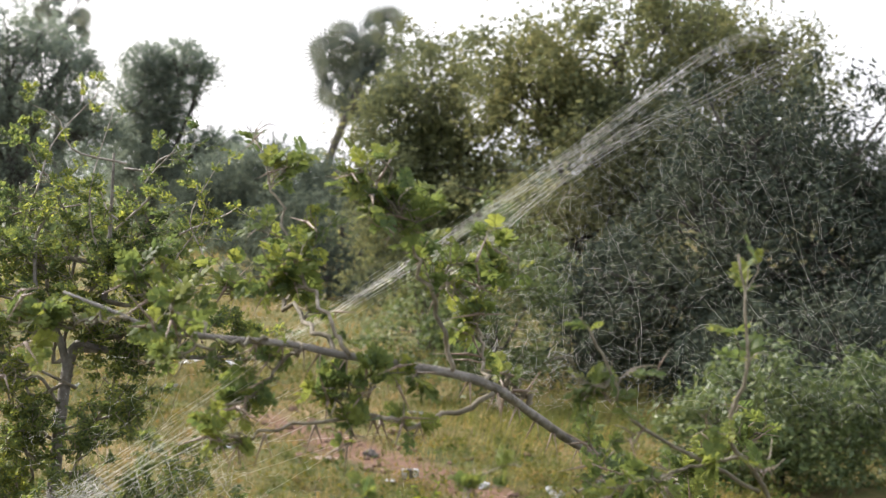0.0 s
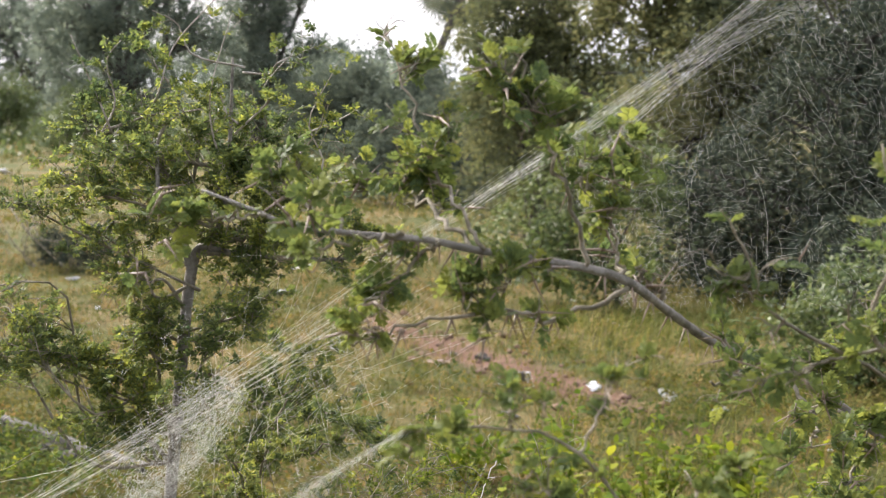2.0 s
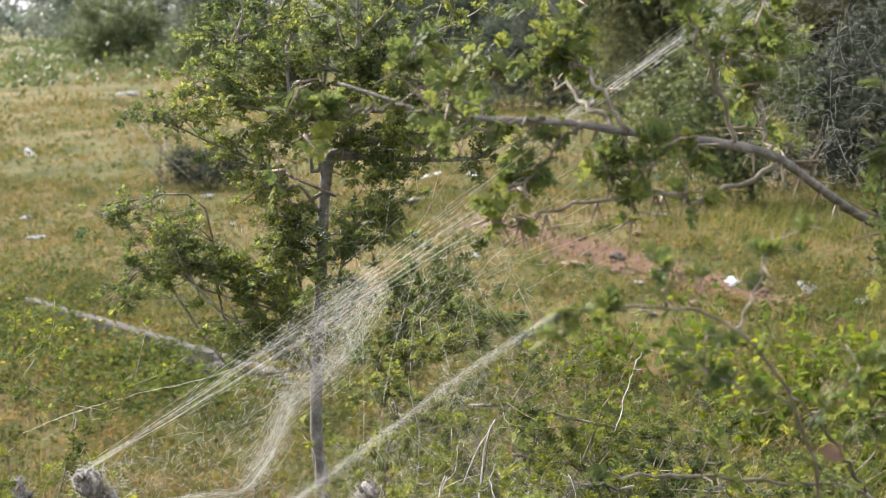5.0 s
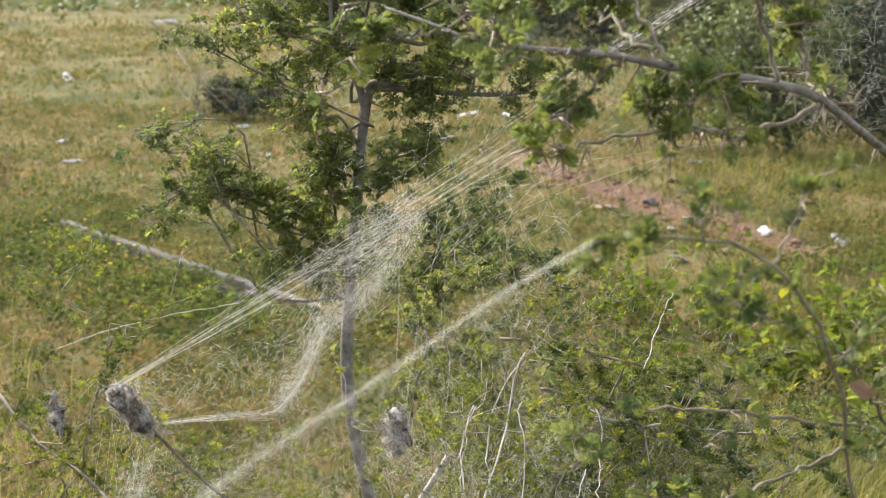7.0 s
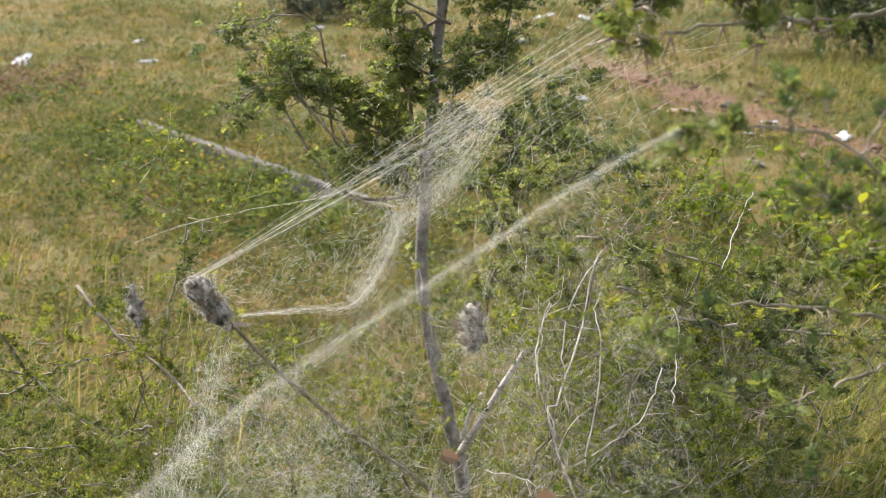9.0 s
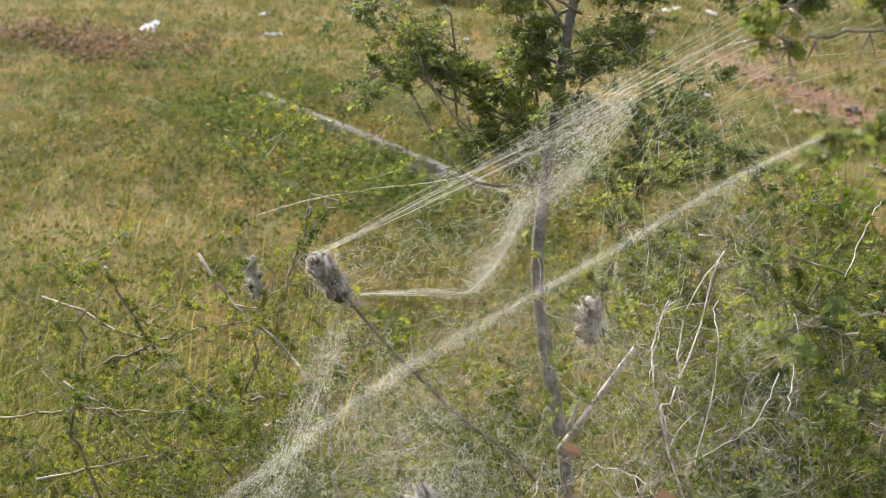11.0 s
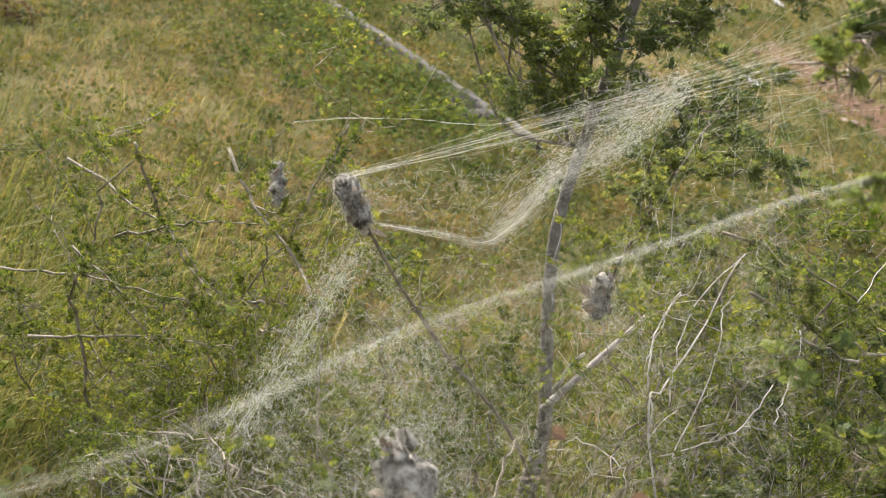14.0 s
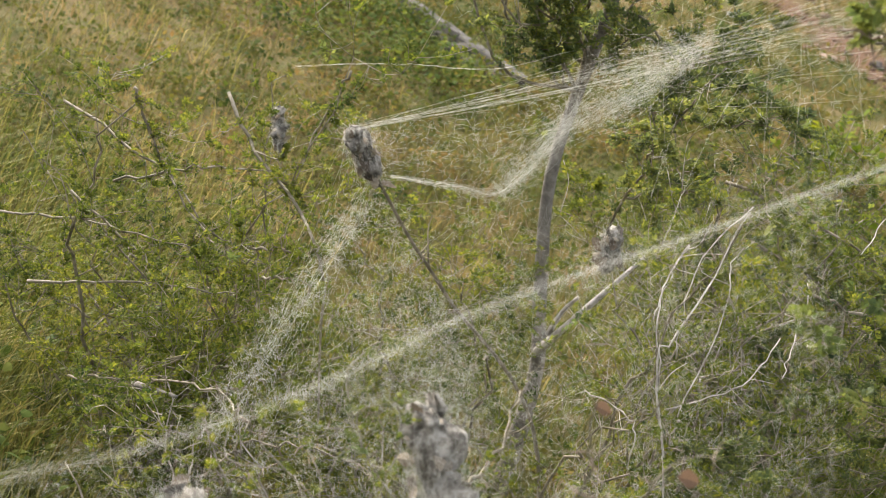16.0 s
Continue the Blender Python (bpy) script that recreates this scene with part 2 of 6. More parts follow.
def part(name, pile, material, parent, label="", smooth=True, kind=""):
    me = pile if isinstance(pile, bpy.types.Mesh) else pile.mesh(name, material, smooth)
    ob = new(name, me)
    if parent is not None:
        ob.parent = parent
        ob.matrix_parent_inverse = parent.matrix_basis.inverted() if parent.type == "EMPTY" else Matrix()
    return tagged(ob, label, kind=kind)


def unit(v):
    v = np.asarray(v, float)
    return v / (np.linalg.norm(v, axis=-1, keepdims=True) + 1e-12)


def curve(points, n):
    """A smooth line of n points through the given ones."""
    p = np.asarray(points, float)
    if len(p) == 2:
        return p[0] + np.linspace(0, 1, n)[:, None] * (p[1] - p[0])
    q = np.vstack([2 * p[0] - p[1], p, 2 * p[-1] - p[-2]])
    u = np.linspace(0, len(p) - 1 - 1e-9, n)
    i = u.astype(int)
    t = (u - i)[:, None]
    a, b, c, d = q[i], q[i + 1], q[i + 2], q[i + 3]
    return 0.5 * (2 * b + (c - a) * t + (2 * a - 5 * b + 4 * c - d) * t**2 + (3 * b - a - 3 * c + d) * t**3)


def tube(pile, pts, radii, sides=6, wobble=0.0):
    p = np.asarray(pts, float)
    n = len(p)
    r = np.interp(np.linspace(0, 1, n), np.linspace(0, 1, len(np.atleast_1d(radii))), np.atleast_1d(radii))
    if wobble:
        r = r * (1 + wobble * (rng.random(n) - 0.5))
    t = unit(np.gradient(p, axis=0))
    ref = np.eye(3)[np.abs(t.mean(0)).argmin()]
    u = unit(np.cross(t, ref))
    w = np.cross(t, u)
    a = np.linspace(0, 2 * np.pi, sides, endpoint=False)
    ring = p[:, None] + r[:, None, None] * (np.cos(a)[None, :, None] * u[:, None] + np.sin(a)[None, :, None] * w[:, None])
    i, j = np.meshgrid(np.arange(n - 1), np.arange(sides), indexing="ij")
    k = (j + 1) % sides
    q = np.stack([i * sides + j, i * sides + k, (i + 1) * sides + k, (i + 1) * sides + j], -1).reshape(-1, 4)
    f = np.concatenate([q[:, [0, 1, 2]], q[:, [0, 2, 3]]])
    ends = np.arange(1, sides - 1)
    cap0 = np.stack([0 * ends, ends + 1, ends], -1)
    cap1 = (n - 1) * sides + np.stack([0 * ends, ends, ends + 1], -1)
    return pile.add(ring.reshape(-1, 3), np.concatenate([f, cap0, cap1]))


PRISM = np.array([[0, 1, 4], [0, 4, 3], [1, 2, 5], [1, 5, 4], [2, 0, 3], [2, 3, 5]])


def threads(pile, a, b, r):
    """Straight thin threads between the rows of a and b."""
    a, b = np.asarray(a, float), np.asarray(b, float)
    t = unit(b - a)
    ref = np.where(np.abs(t[:, 2:]) > 0.8, np.array([[1.0, 0, 0]]), np.array([[0, 0, 1.0]]))
    u = unit(np.cross(t, ref))
    w = np.cross(t, u)
    r = np.broadcast_to(np.asarray(r, float).reshape(-1, 1), (len(a), 1))
    s = [u * r, (-0.5 * u + 0.87 * w) * r, (-0.5 * u - 0.87 * w) * r]
    return pile.many(np.stack([a + s[0], a + s[1], a + s[2], b + s[0], b + s[1], b + s[2]], 1), PRISM)


def frames_of(way, up=None, roll=None):
    """Rotation matrices whose x lies along way."""
    x = unit(way)
    up = np.broadcast_to(np.array([0, 0, 1.0]) if up is None else up, x.shape)
    y = unit(np.cross(up, x) + 1e-6)
    z = np.cross(x, y)
    if roll is not None:
        c, s = np.cos(roll)[:, None], np.sin(roll)[:, None]
        y, z = c * y + s * z, c * z - s * y
    return np.stack([x, y, z], -1)


def scatter(pile, shape_v, shape_f, at, rot, scale):
    v = np.einsum("kij,mj->kmi", rot, shape_v) * np.asarray(scale).reshape(-1, 1, 1) + at[:, None]
    return pile.many(v, shape_f)


OVAL_V = np.array([[0, 0, 0], [0.25, 0.2, 0.04], [0.25, -0.2, 0.04], [0.65, 0.22, 0.03], [0.65, -0.22, 0.03], [1, 0, -0.08]])
OVAL_F = np.array([[0, 2, 1], [1, 2, 4], [1, 4, 3], [3, 4, 5]])
SLIM_V = np.array([[0, 0, 0], [0.45, 0.2, 0.05], [0.45, -0.2, 0.05], [1, 0, -0.1]])
SLIM_F = np.array([[0, 2, 1], [1, 2, 3]])


def feather_shape(seed, pairs=6, fine=False):
    """A feathered acacia leaf of unit length along x: a thin stalk with pairs of slim pinnae that lie nearly flat."""
    g = np.random.default_rng(seed)
    pl = Pile()
    s = np.linspace(0, 1, 4)
    mid = np.stack([s, 0.05 * g.normal(size=4).cumsum(), 0.05 * s - 0.16 * s ** 2], -1)
    if fine:
        threads(pl, mid[:-1], mid[1:], 0.014)
    c = np.linspace(0.14, 0.97, pairs)
    at = np.stack([np.interp(c, s, mid[:, k]) for k in range(3)], -1)
    size = 0.52 * np.sin(np.pi * (0.25 + 0.6 * c)) * (0.85 + 0.3 * g.random(pairs))
    for side in (-1, 1):
        ang = side * (1.2 - 0.55 * c) + 0.14 * g.normal(size=pairs)
        way = np.stack([np.cos(ang), np.sin(ang), 0.10 + 0.16 * g.normal(size=pairs)], -1)
        shape, faces = (OVAL_V * [1, 1.0, 1.8], OVAL_F) if fine else (SLIM_V * [1, 1.6, 1.6], SLIM_F)
        scatter(pl, shape, faces, at, frames_of(way, roll=0.35 * g.normal(size=pairs)), size)
    return np.concatenate(pl.v), np.concatenate(pl.f)


COARSE = [feather_shape(20 + s, 4) for s in range(6)]
FINE = [feather_shape(40 + s, 6, True) for s in range(5)]


def mesh_of(name, shape, material):
    return Pile().add(*shape).mesh(name, material)


FINE_MESH = [mesh_of("leaf", s, ACACIA) for s in FINE]
COARSE_MESH = [mesh_of("leaf", s, ACACIA) for s in COARSE]
_th = Pile()
tube(_th, np.array([[0, 0, 0], [0.25, 0, 0.0], [0.6, 0, 0.015], [1, 0, 0.02]]), [0.05, 0.034, 0.018, 0.002], 5)
THORN_MESH = _th.mesh("thorn", THORN)


def place_piece(name, me, parent, at, way, size, roll=0.0):
    ob = new(name, me)
    ob.parent = parent
    ob.matrix_parent_inverse = parent.matrix_basis.inverted() if parent.type == "EMPTY" else Matrix()
    r = frames_of(np.array([way]), roll=np.array([roll]))[0]
    ob.matrix_basis = Matrix.Translation(at) @ Matrix([[float(x) for x in row] for row in r]).to_4x4() @ Matrix.Diagonal((size, size, size, 1))
    return ob


def ground_z(x, y):
    """Height of the field: soft swells and small humps."""
    x, y = np.asarray(x, float), np.asarray(y, float)
    far = np.clip((np.hypot(x, y) - 30) / 60, 0, 1)
    return (1 - far) * (0.02 * np.sin(0.9 * x + 0.6) * np.cos(0.7 * y) + 0.012 * np.sin(2.7 * x + 1.3 * y) + 0.008 * np.sin(5.1 * y - 3.3 * x))


# ---- ground ----
def build_ground():
    s = np.linspace(-1, 1, 181)
    gx = np.sign(s) * (np.abs(s) * 14 + np.abs(s) ** 7 * 2000)
    t = np.linspace(0, 1, 221)
    gy = -6 + t * 34 + t**9 * 3200
    gy = np.concatenate([[-2000, -400, -60, -15], gy])
    X, Y = np.meshgrid(gx, gy, indexing="ij")
    v = np.stack([X, Y, ground_z(X, Y)], -1).reshape(-1, 3)
    a, b = X.shape
    i, j = np.meshgrid(np.arange(a - 1), np.arange(b - 1), indexing="ij")
    q = np.stack([i * b + j, (i + 1) * b + j, (i + 1) * b + j + 1, i * b + j + 1], -1).reshape(-1, 4)
    ob = new("ground", Pile().add(v, np.concatenate([q[:, [0, 1, 2]], q[:, [0, 2, 3]]])).mesh("ground", GROUND))
    tagged(ob, "open field of dry olive turf with bare red earth", "ground", kind="structure")


build_ground()


# ---- trees behind the field ----
def lumpy(center, radii, n, g, shell=0.55):
    d = unit(g.normal(size=(n, 3)))
    if shell == 0.5:  # an uneven crown: boughs that stand out, hollows between
        q = g.uniform(0, 6.3, 6)
        d = d * (1.04 + 0.30 * np.sin(3.1 * d[:, :1] + q[0]) * np.sin(3.7 * d[:, 2:] + q[1]) + 0.2 * np.sin(7 * d[:, :1] + q[2]) * np.sin(6 * d[:, 2:] + q[3]))
    return np.asarray(center) + d * (shell + (1 - shell) * g.random((n, 1)) ** 0.6) * np.asarray(radii)


def broad_tree(name, base, lobes, seed, leaf_mat, leaf=0.06, clumps=60, per=60, spread=0.16, trunk_r=0.09, label="", category="tree", limbs=4, shape=(SLIM_V, SLIM_F), fine=0.74):
    """lobes: rows of centre x, y, z and radii x, y, z in the world. Limbs run from the trunk into every lobe and on to its clumps."""
    g = np.random.default_rng(seed)
    base = np.array([*base, float(ground_z(*base))])
    th = thing(name, base, label, category)
    wood, crown = Pile(), Pile()
    lobes = np.asarray(lobes, float)
    mid = lobes[:, :3].mean(0)
    fork = base + (mid - base) * 0.38 + [0.05 * g.normal(), 0, 0]
    tube(wood, curve([base - [0, 0, 0.05], base + (fork - base) * [0.3, 0.3, 0.5], fork], 9), [trunk_r * 1.25, trunk_r, trunk_r * 0.8], 9, 0.12)
    total = lobes[:, 3:].prod(1) ** 0.67
    for row, share in zip(lobes, total / total.sum()):
        c, r = row[:3], row[3:]
        bend = 0.5 * (fork + c) + g.normal(size=3) * 0.12 * r
        tube(wood, curve([fork - (fork - base) * 0.06, bend, c], 9), [trunk_r * 0.6, trunk_r * 0.4, trunk_r * 0.2], 6, 0.15)
        n = max(6, int(clumps * share * len(lobes) / max(1, len(lobes)) + 0.5))
        cl = lumpy(c, r * (0.85 + 0.35 * g.random((n, 1))), n, g, 0.5)
        for i in range(0, n, max(1, n // (limbs * 4))):
            s = bend + (c - bend) * g.random()
            tube(wood, curve([s, 0.5 * (s + cl[i]) + g.normal(size=3) * 0.08 * r, cl[i]], 6), [trunk_r * 0.2, trunk_r * 0.06], 5)
        k = int(per / fine ** 1.9 * (0.7 + 0.6 * g.random()))
        sp = spread * (0.35 + 0.9 * g.random((n, 1, 1)))
        at = (cl[:, None] + g.normal(size=(n, k, 3)) * sp * [1, 1, 0.75])
        at[:, :, 2] -= 0.9 * np.abs(at[:, :, 0] - cl[:, None, 0])  # sprays droop to their tips
        at = at.reshape(-1, 3)
        at = at[at[:, 2] > base[2] + 0.04]
        way = unit(g.normal(size=at.shape) * [1, 1, 0.6] + [0, 0, -0.25])
        scatter(crown, *shape, at, frames_of(way, roll=g.normal(size=len(at)) * 0.9), leaf * fine * (0.6 + 0.8 * g.random(len(at))))
    part("trunk", wood, TREE_BARK, th)
    part("crown", crown, leaf_mat, th, smooth=False)
    return th


def backdrop_trees():
    broad_tree("neem_tree", (1.4, 16.0), [(1.6, 15.6, 3.05, 0.95, 0.9, 0.75), (2.5, 15.8, 3.0, 0.75, 0.8, 0.7), (0.9, 15.6, 2.7, 0.65, 0.7, 0.7), (1.5, 15.4, 2.1, 1.0, 0.9, 0.6), (2.4, 15.4, 2.1, 0.9, 0.8, 0.6), (1.2, 15.4, 1.3, 0.9, 0.8, 0.6), (3.2, 15.9, 2.85, 0.5, 0.6, 0.42)],
               1, TREE_LEAF, 0.08, 480, 85, 0.15, 0.10, "tall leafy tree with olive green crown and sky gaps")
    broad_tree("thicket_tree", (-0.15, 17.2), [(-0.15, 17, 2.75, 0.62, 0.7, 0.6), (0.15, 17, 2.1, 0.7, 0.7, 0.6), (-0.5, 17, 1.9, 0.45, 0.6, 0.6), (-0.3, 17, 1.1, 0.75, 0.7, 0.7), (0.35, 16.6, 1.2, 0.6, 0.6, 0.6)],
               2, TREE_LEAF, 0.075, 320, 80, 0.15, 0.08, "olive green tree with loose drooping leaf tufts")
    broad_tree("dark_tree", (2.9, 13.6), [(2.5, 13.4, 2.15, 0.75, 0.7, 0.45), (3.3, 13.4, 2.05, 0.8, 0.7, 0.55), (2.1, 13.2, 1.5, 0.75, 0.7, 0.5), (2.9, 13.2, 1.35, 0.8, 0.7, 0.5), (3.9, 13.2, 1.5, 0.8, 0.7, 0.7), (1.6, 13.4, 0.9, 0.6, 0.6, 0.5), (2.5, 13.2, 0.7, 0.9, 0.6, 0.5), (3.6, 13.2, 0.7, 0.9, 0.6, 0.5), (4.2, 13.4, 2.1, 0.6, 0.6, 0.42)],
               3, TREE_SHADED, 0.07, 520, 85, 0.13, 0.10, "dark green spreading tree behind the web curtain, leaves darkened for shade")
    broad_tree("light_shrub", (0.55, 12.9), [(0.45, 12.8, 1.35, 0.22, 0.3, 0.28), (0.78, 12.8, 1.02, 0.26, 0.3, 0.25), (0.12, 12.8, 0.92, 0.26, 0.3, 0.32), (0.4, 12.8, 0.5, 0.42, 0.4, 0.35), (-0.2, 13.2, 0.6, 0.3, 0.3, 0.4)],
               4, SHRUB_LEAF, 0.07, 130, 36, 0.10, 0.025, "bright green leafy shrub in front of the trees", "shrub")
    broad_tree("corner_shrub", (2.0, 9.6), [(1.85, 9.5, 0.62, 0.3, 0.3, 0.25), (2.3, 9.6, 0.45, 0.33, 0.3, 0.3), (1.55, 9.6, 0.35, 0.3, 0.3, 0.25), (2.0, 9.4, 0.25, 0.5, 0.4, 0.2), (2.8, 9.6, 0.5, 0.4, 0.3, 0.35)],
               5, SHRUB_LEAF, 0.06, 220, 42, 0.08, 0.025, "bright green broad-leaved shrub at the field edge", "shrub")
    broad_tree("blue_green_shrub", (2.9, 11.2), [(2.6, 11.2, 0.75, 0.5, 0.4, 0.35), (3.2, 11.2, 0.8, 0.5, 0.4, 0.4), (2.2, 11.4, 0.5, 0.5, 0.4, 0.35), (2.9, 11.0, 0.35, 0.7, 0.4, 0.3)],
               6, TREE_SHADED, 0.06, 190, 50, 0.10, 0.03, "dull blue-green shrub under the dark tree", "shrub")
    broad_tree("dark_thicket", (2.2, 13.9), [(1.0, 13.8, 0.45, 0.5, 0.4, 0.4), (1.8, 13.8, 0.45, 0.6, 0.4, 0.45), (2.7, 13.8, 0.5, 0.7, 0.4, 0.45), (3.7, 13.8, 0.5, 0.8, 0.4, 0.5), (4.8, 13.8, 0.8, 0.8, 0.5, 0.7), (1.3, 13.8, 1.0, 0.5, 0.4, 0.4)],
               17, TREE_SHADED, 0.06, 330, 60, 0.11, 0.05, "dark thicket closing the field, shade put into its leaf colour", "thicket")
    broad_tree("round_tree", (-4.2, 40.0), [(-4.2, 40, 1.75, 1.5, 1.2, 0.85), (-5.3, 40, 1.35, 0.9, 0.9, 0.8), (-3.0, 40, 1.3, 0.9, 0.9, 0.8), (-4.2, 39.6, 0.8, 1.8, 1.0, 0.7)],
               7, MID_LEAF, 0.13, 260, 60, 0.26, 0.12, "low round dark green tree across the field")
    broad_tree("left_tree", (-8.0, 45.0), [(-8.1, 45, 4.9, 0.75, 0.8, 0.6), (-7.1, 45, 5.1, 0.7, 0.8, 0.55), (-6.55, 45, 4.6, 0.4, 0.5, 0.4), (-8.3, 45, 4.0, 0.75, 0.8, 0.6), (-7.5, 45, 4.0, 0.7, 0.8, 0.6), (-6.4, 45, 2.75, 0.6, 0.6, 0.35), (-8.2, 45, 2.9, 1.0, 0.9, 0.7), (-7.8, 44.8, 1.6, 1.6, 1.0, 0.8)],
               8, HAZED_LEAF, 0.15, 300, 60, 0.22, 0.15, "tall haze-tinted tree with an uneven airy crown")
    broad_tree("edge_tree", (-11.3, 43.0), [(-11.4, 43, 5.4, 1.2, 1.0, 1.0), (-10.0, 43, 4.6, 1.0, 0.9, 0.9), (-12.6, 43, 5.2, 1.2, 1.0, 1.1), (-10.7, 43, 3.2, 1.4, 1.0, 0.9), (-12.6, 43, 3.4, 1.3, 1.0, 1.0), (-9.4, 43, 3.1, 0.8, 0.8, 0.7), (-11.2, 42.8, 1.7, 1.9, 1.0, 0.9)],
               9, HAZED_LEAF, 0.15, 400, 60, 0.27, 0.18, "broad haze-tinted tree at the edge of the field")
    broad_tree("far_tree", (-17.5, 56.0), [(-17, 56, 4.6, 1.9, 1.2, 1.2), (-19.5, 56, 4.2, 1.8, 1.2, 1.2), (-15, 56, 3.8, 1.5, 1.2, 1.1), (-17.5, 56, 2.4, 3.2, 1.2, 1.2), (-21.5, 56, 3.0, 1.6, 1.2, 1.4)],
               10, HAZED_LEAF, 0.17, 330, 60, 0.32, 0.2, "wide haze-tinted tree far across the field")
    broad_tree("field_shrub", (-16.6, 49.0), [(-16.9, 49, 1.6, 1.0, 0.9, 0.75), (-15.9, 49, 1.2, 0.8, 0.8, 0.7), (-17.7, 49, 0.9, 0.7, 0.7, 0.7), (-16.6, 48.8, 0.7, 1.3, 0.8, 0.6)],
               12, SHRUB_LEAF, 0.13, 190, 50, 0.22, 0.06, "fresh green shrub on the far field", "shrub")
    broad_tree("field_shrub", (-11.2, 41.0), [(-11.6, 41, 1.0, 0.7, 0.6, 0.6), (-10.6, 41, 0.8, 0.8, 0.6, 0.6), (-12.4, 41, 0.7, 0.6, 0.6, 0.5)],
               13, SHRUB_LEAF, 0.12, 120, 50, 0.2, 0.05, "low green shrub below the hazy trees", "shrub")
    broad_tree("hedge_shrub", (-1.4, 24.0), [(-2.3, 24, 0.9, 0.6, 0.5, 0.7), (-1.5, 24, 1.1, 0.7, 0.5, 0.8), (-0.7, 24, 1.0, 0.6, 0.5, 0.8), (-2.9, 24.4, 0.6, 0.5, 0.4, 0.5), (-1.3, 23.8, 0.5, 1.2, 0.5, 0.5)],
               19, MID_LEAF, 0.09, 240, 50, 0.14, 0.05, "dull green hedge shrub behind the field", "shrub")
    broad_tree("low_shrub", (-4.3, 14.7), [(-4.15, 14.7, 0.28, 0.22, 0.25, 0.2), (-4.5, 14.9, 0.22, 0.2, 0.2, 0.16)],
               14, TREE_SHADED, 0.045, 60, 45, 0.06, 0.012, "small dark shrub on the grass", "shrub")
    g = np.random.default_rng(16)
    scrub = Pile()
    n = 420
    cx, cy = g.uniform(-34, 4, n), g.uniform(34, 84, n)
    cl = np.stack([cx, cy, 0.08 + 0.25 * g.random(n)], -1)
    at = (cl[:, None] + g.normal(size=(n, 60, 3)) * [0.55, 0.5, 0.12]).reshape(-1, 3)
    at[:, 2] = np.abs(at[:, 2])
    scatter(scrub, SLIM_V * [1, 1.4, 1], SLIM_F, at, frames_of(g.normal(size=at.shape), roll=g.normal(size=len(at))), 0.12 + 0.10 * g.random(len(at)))
    tagged(new("field_scrub", scrub.mesh("field_scrub", SHRUB_LEAF, False)), "low green scrub dotted over the far field", "scrub", kind="stuff")
    # a bare dry shrub on the grass
    g = np.random.default_rng(18)
    th = thing("bare_shrub", (-4.35, 14.75, 0.0), "thin bare brown shrub on the grass", "shrub")
    for tip in ((-5.35, 14.9, 0.95), (-5.0, 14.7, 0.8), (-4.8, 15.0, 0.62), (-4.1, 14.7, 0.55), (-5.2, 15.1, 0.6)):
        w = Pile()
        twig_tree(w, wander((-4.35, 14.75, -0.02), tip, 14, g, 0.2), 0.011, 0.003, g, 6, 0.3, 2)
        part("stem", w, DARK_TWIG, th)
    # far woods that close the horizon
    g = np.random.default_rng(15)
    woods = Pile()
    n = 620
    cx = g.uniform(-75, 60, n)
    rise = np.where(cx < -15, 5.2, 2.6) + 0.9 * np.sin(cx * 0.4) + 0.6 * np.sin(cx * 1.3)
    cl = np.stack([cx, g.uniform(88, 100, n), 0.3 + g.random(n) * rise], -1)
    at = (cl[:, None] + g.normal(size=(n, 70, 3)) * [0.8, 0.6, 0.4]).reshape(-1, 3)
    at[:, 2] = np.abs(at[:, 2])
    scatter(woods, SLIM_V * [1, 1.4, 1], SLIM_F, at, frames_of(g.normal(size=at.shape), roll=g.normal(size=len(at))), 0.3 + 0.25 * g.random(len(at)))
    tagged(new("far_woods", woods.mesh("far_woods", HAZED_LEAF, False)), "distant low belt of green scrub tinted for haze", "woods", kind="stuff")



def palm(base, top, seed, fans, size=0.9):
    """fans: where each leaf fan stands about the head of the trunk, for a palm of unit size."""
    g = np.random.default_rng(seed)
    base, top = np.asarray(base, float), np.asarray(top, float)
    th = thing("palmyra_palm", base, "leaning fan palm with a slim grey trunk", "palm")
    wood = Pile()
    tube(wood, curve([base, base + (top - base) * 0.5 + [-0.12, 0, 0], top], 26), [0.19, 0.15, 0.13], 10, 0.12)
    part("trunk", wood, TREE_BARK, th)
    fan = Pile()
    seg = 22
    for i in range(seg):
        a = (i / (seg - 1) - 0.5) * 4.4
        w = 0.05
        d, s = np.array([math.cos(a), math.sin(a), 0]), np.array([-math.sin(a), math.cos(a), 0])
        L = 0.82 + 0.2 * math.cos(a * 0.5) + 0.05 * g.random()
        v = [0.0 * d, d * 0.5 + s * w + [0, 0, 0.05], d * 0.5 - s * w + [0, 0, 0.05], d * 0.75 + [0, 0, 0.0], d * L + [0, 0, -0.12 * g.random()]]
        fan.add(v, [[0, 2, 1], [1, 2, 3], [1, 3, 4], [2, 4, 3]])
    fm = fan.mesh("frond", PALM_LEAF, False)
    stalk = Pile()
    for dx, dz in fans:
        tip = top + np.array([dx, 0.35 * g.normal(), dz]) * size
        way = unit(np.array([dx, 0.25 * g.normal(), dz + 0.1]) + 0.25 * g.normal(size=3) * [1, 0.2, 1])
        tube(stalk, curve([top, 0.5 * (top + tip) + [0, 0, 0.12 * size], tip], 6), [0.035, 0.02], 4)
        place_piece("frond", fm, th, tip, way, size * (0.8 + 0.3 * g.random()), 1.5708 + 0.45 * g.normal())
    part("frond_stalk", stalk, PALM_LEAF, th, kind="stuff")


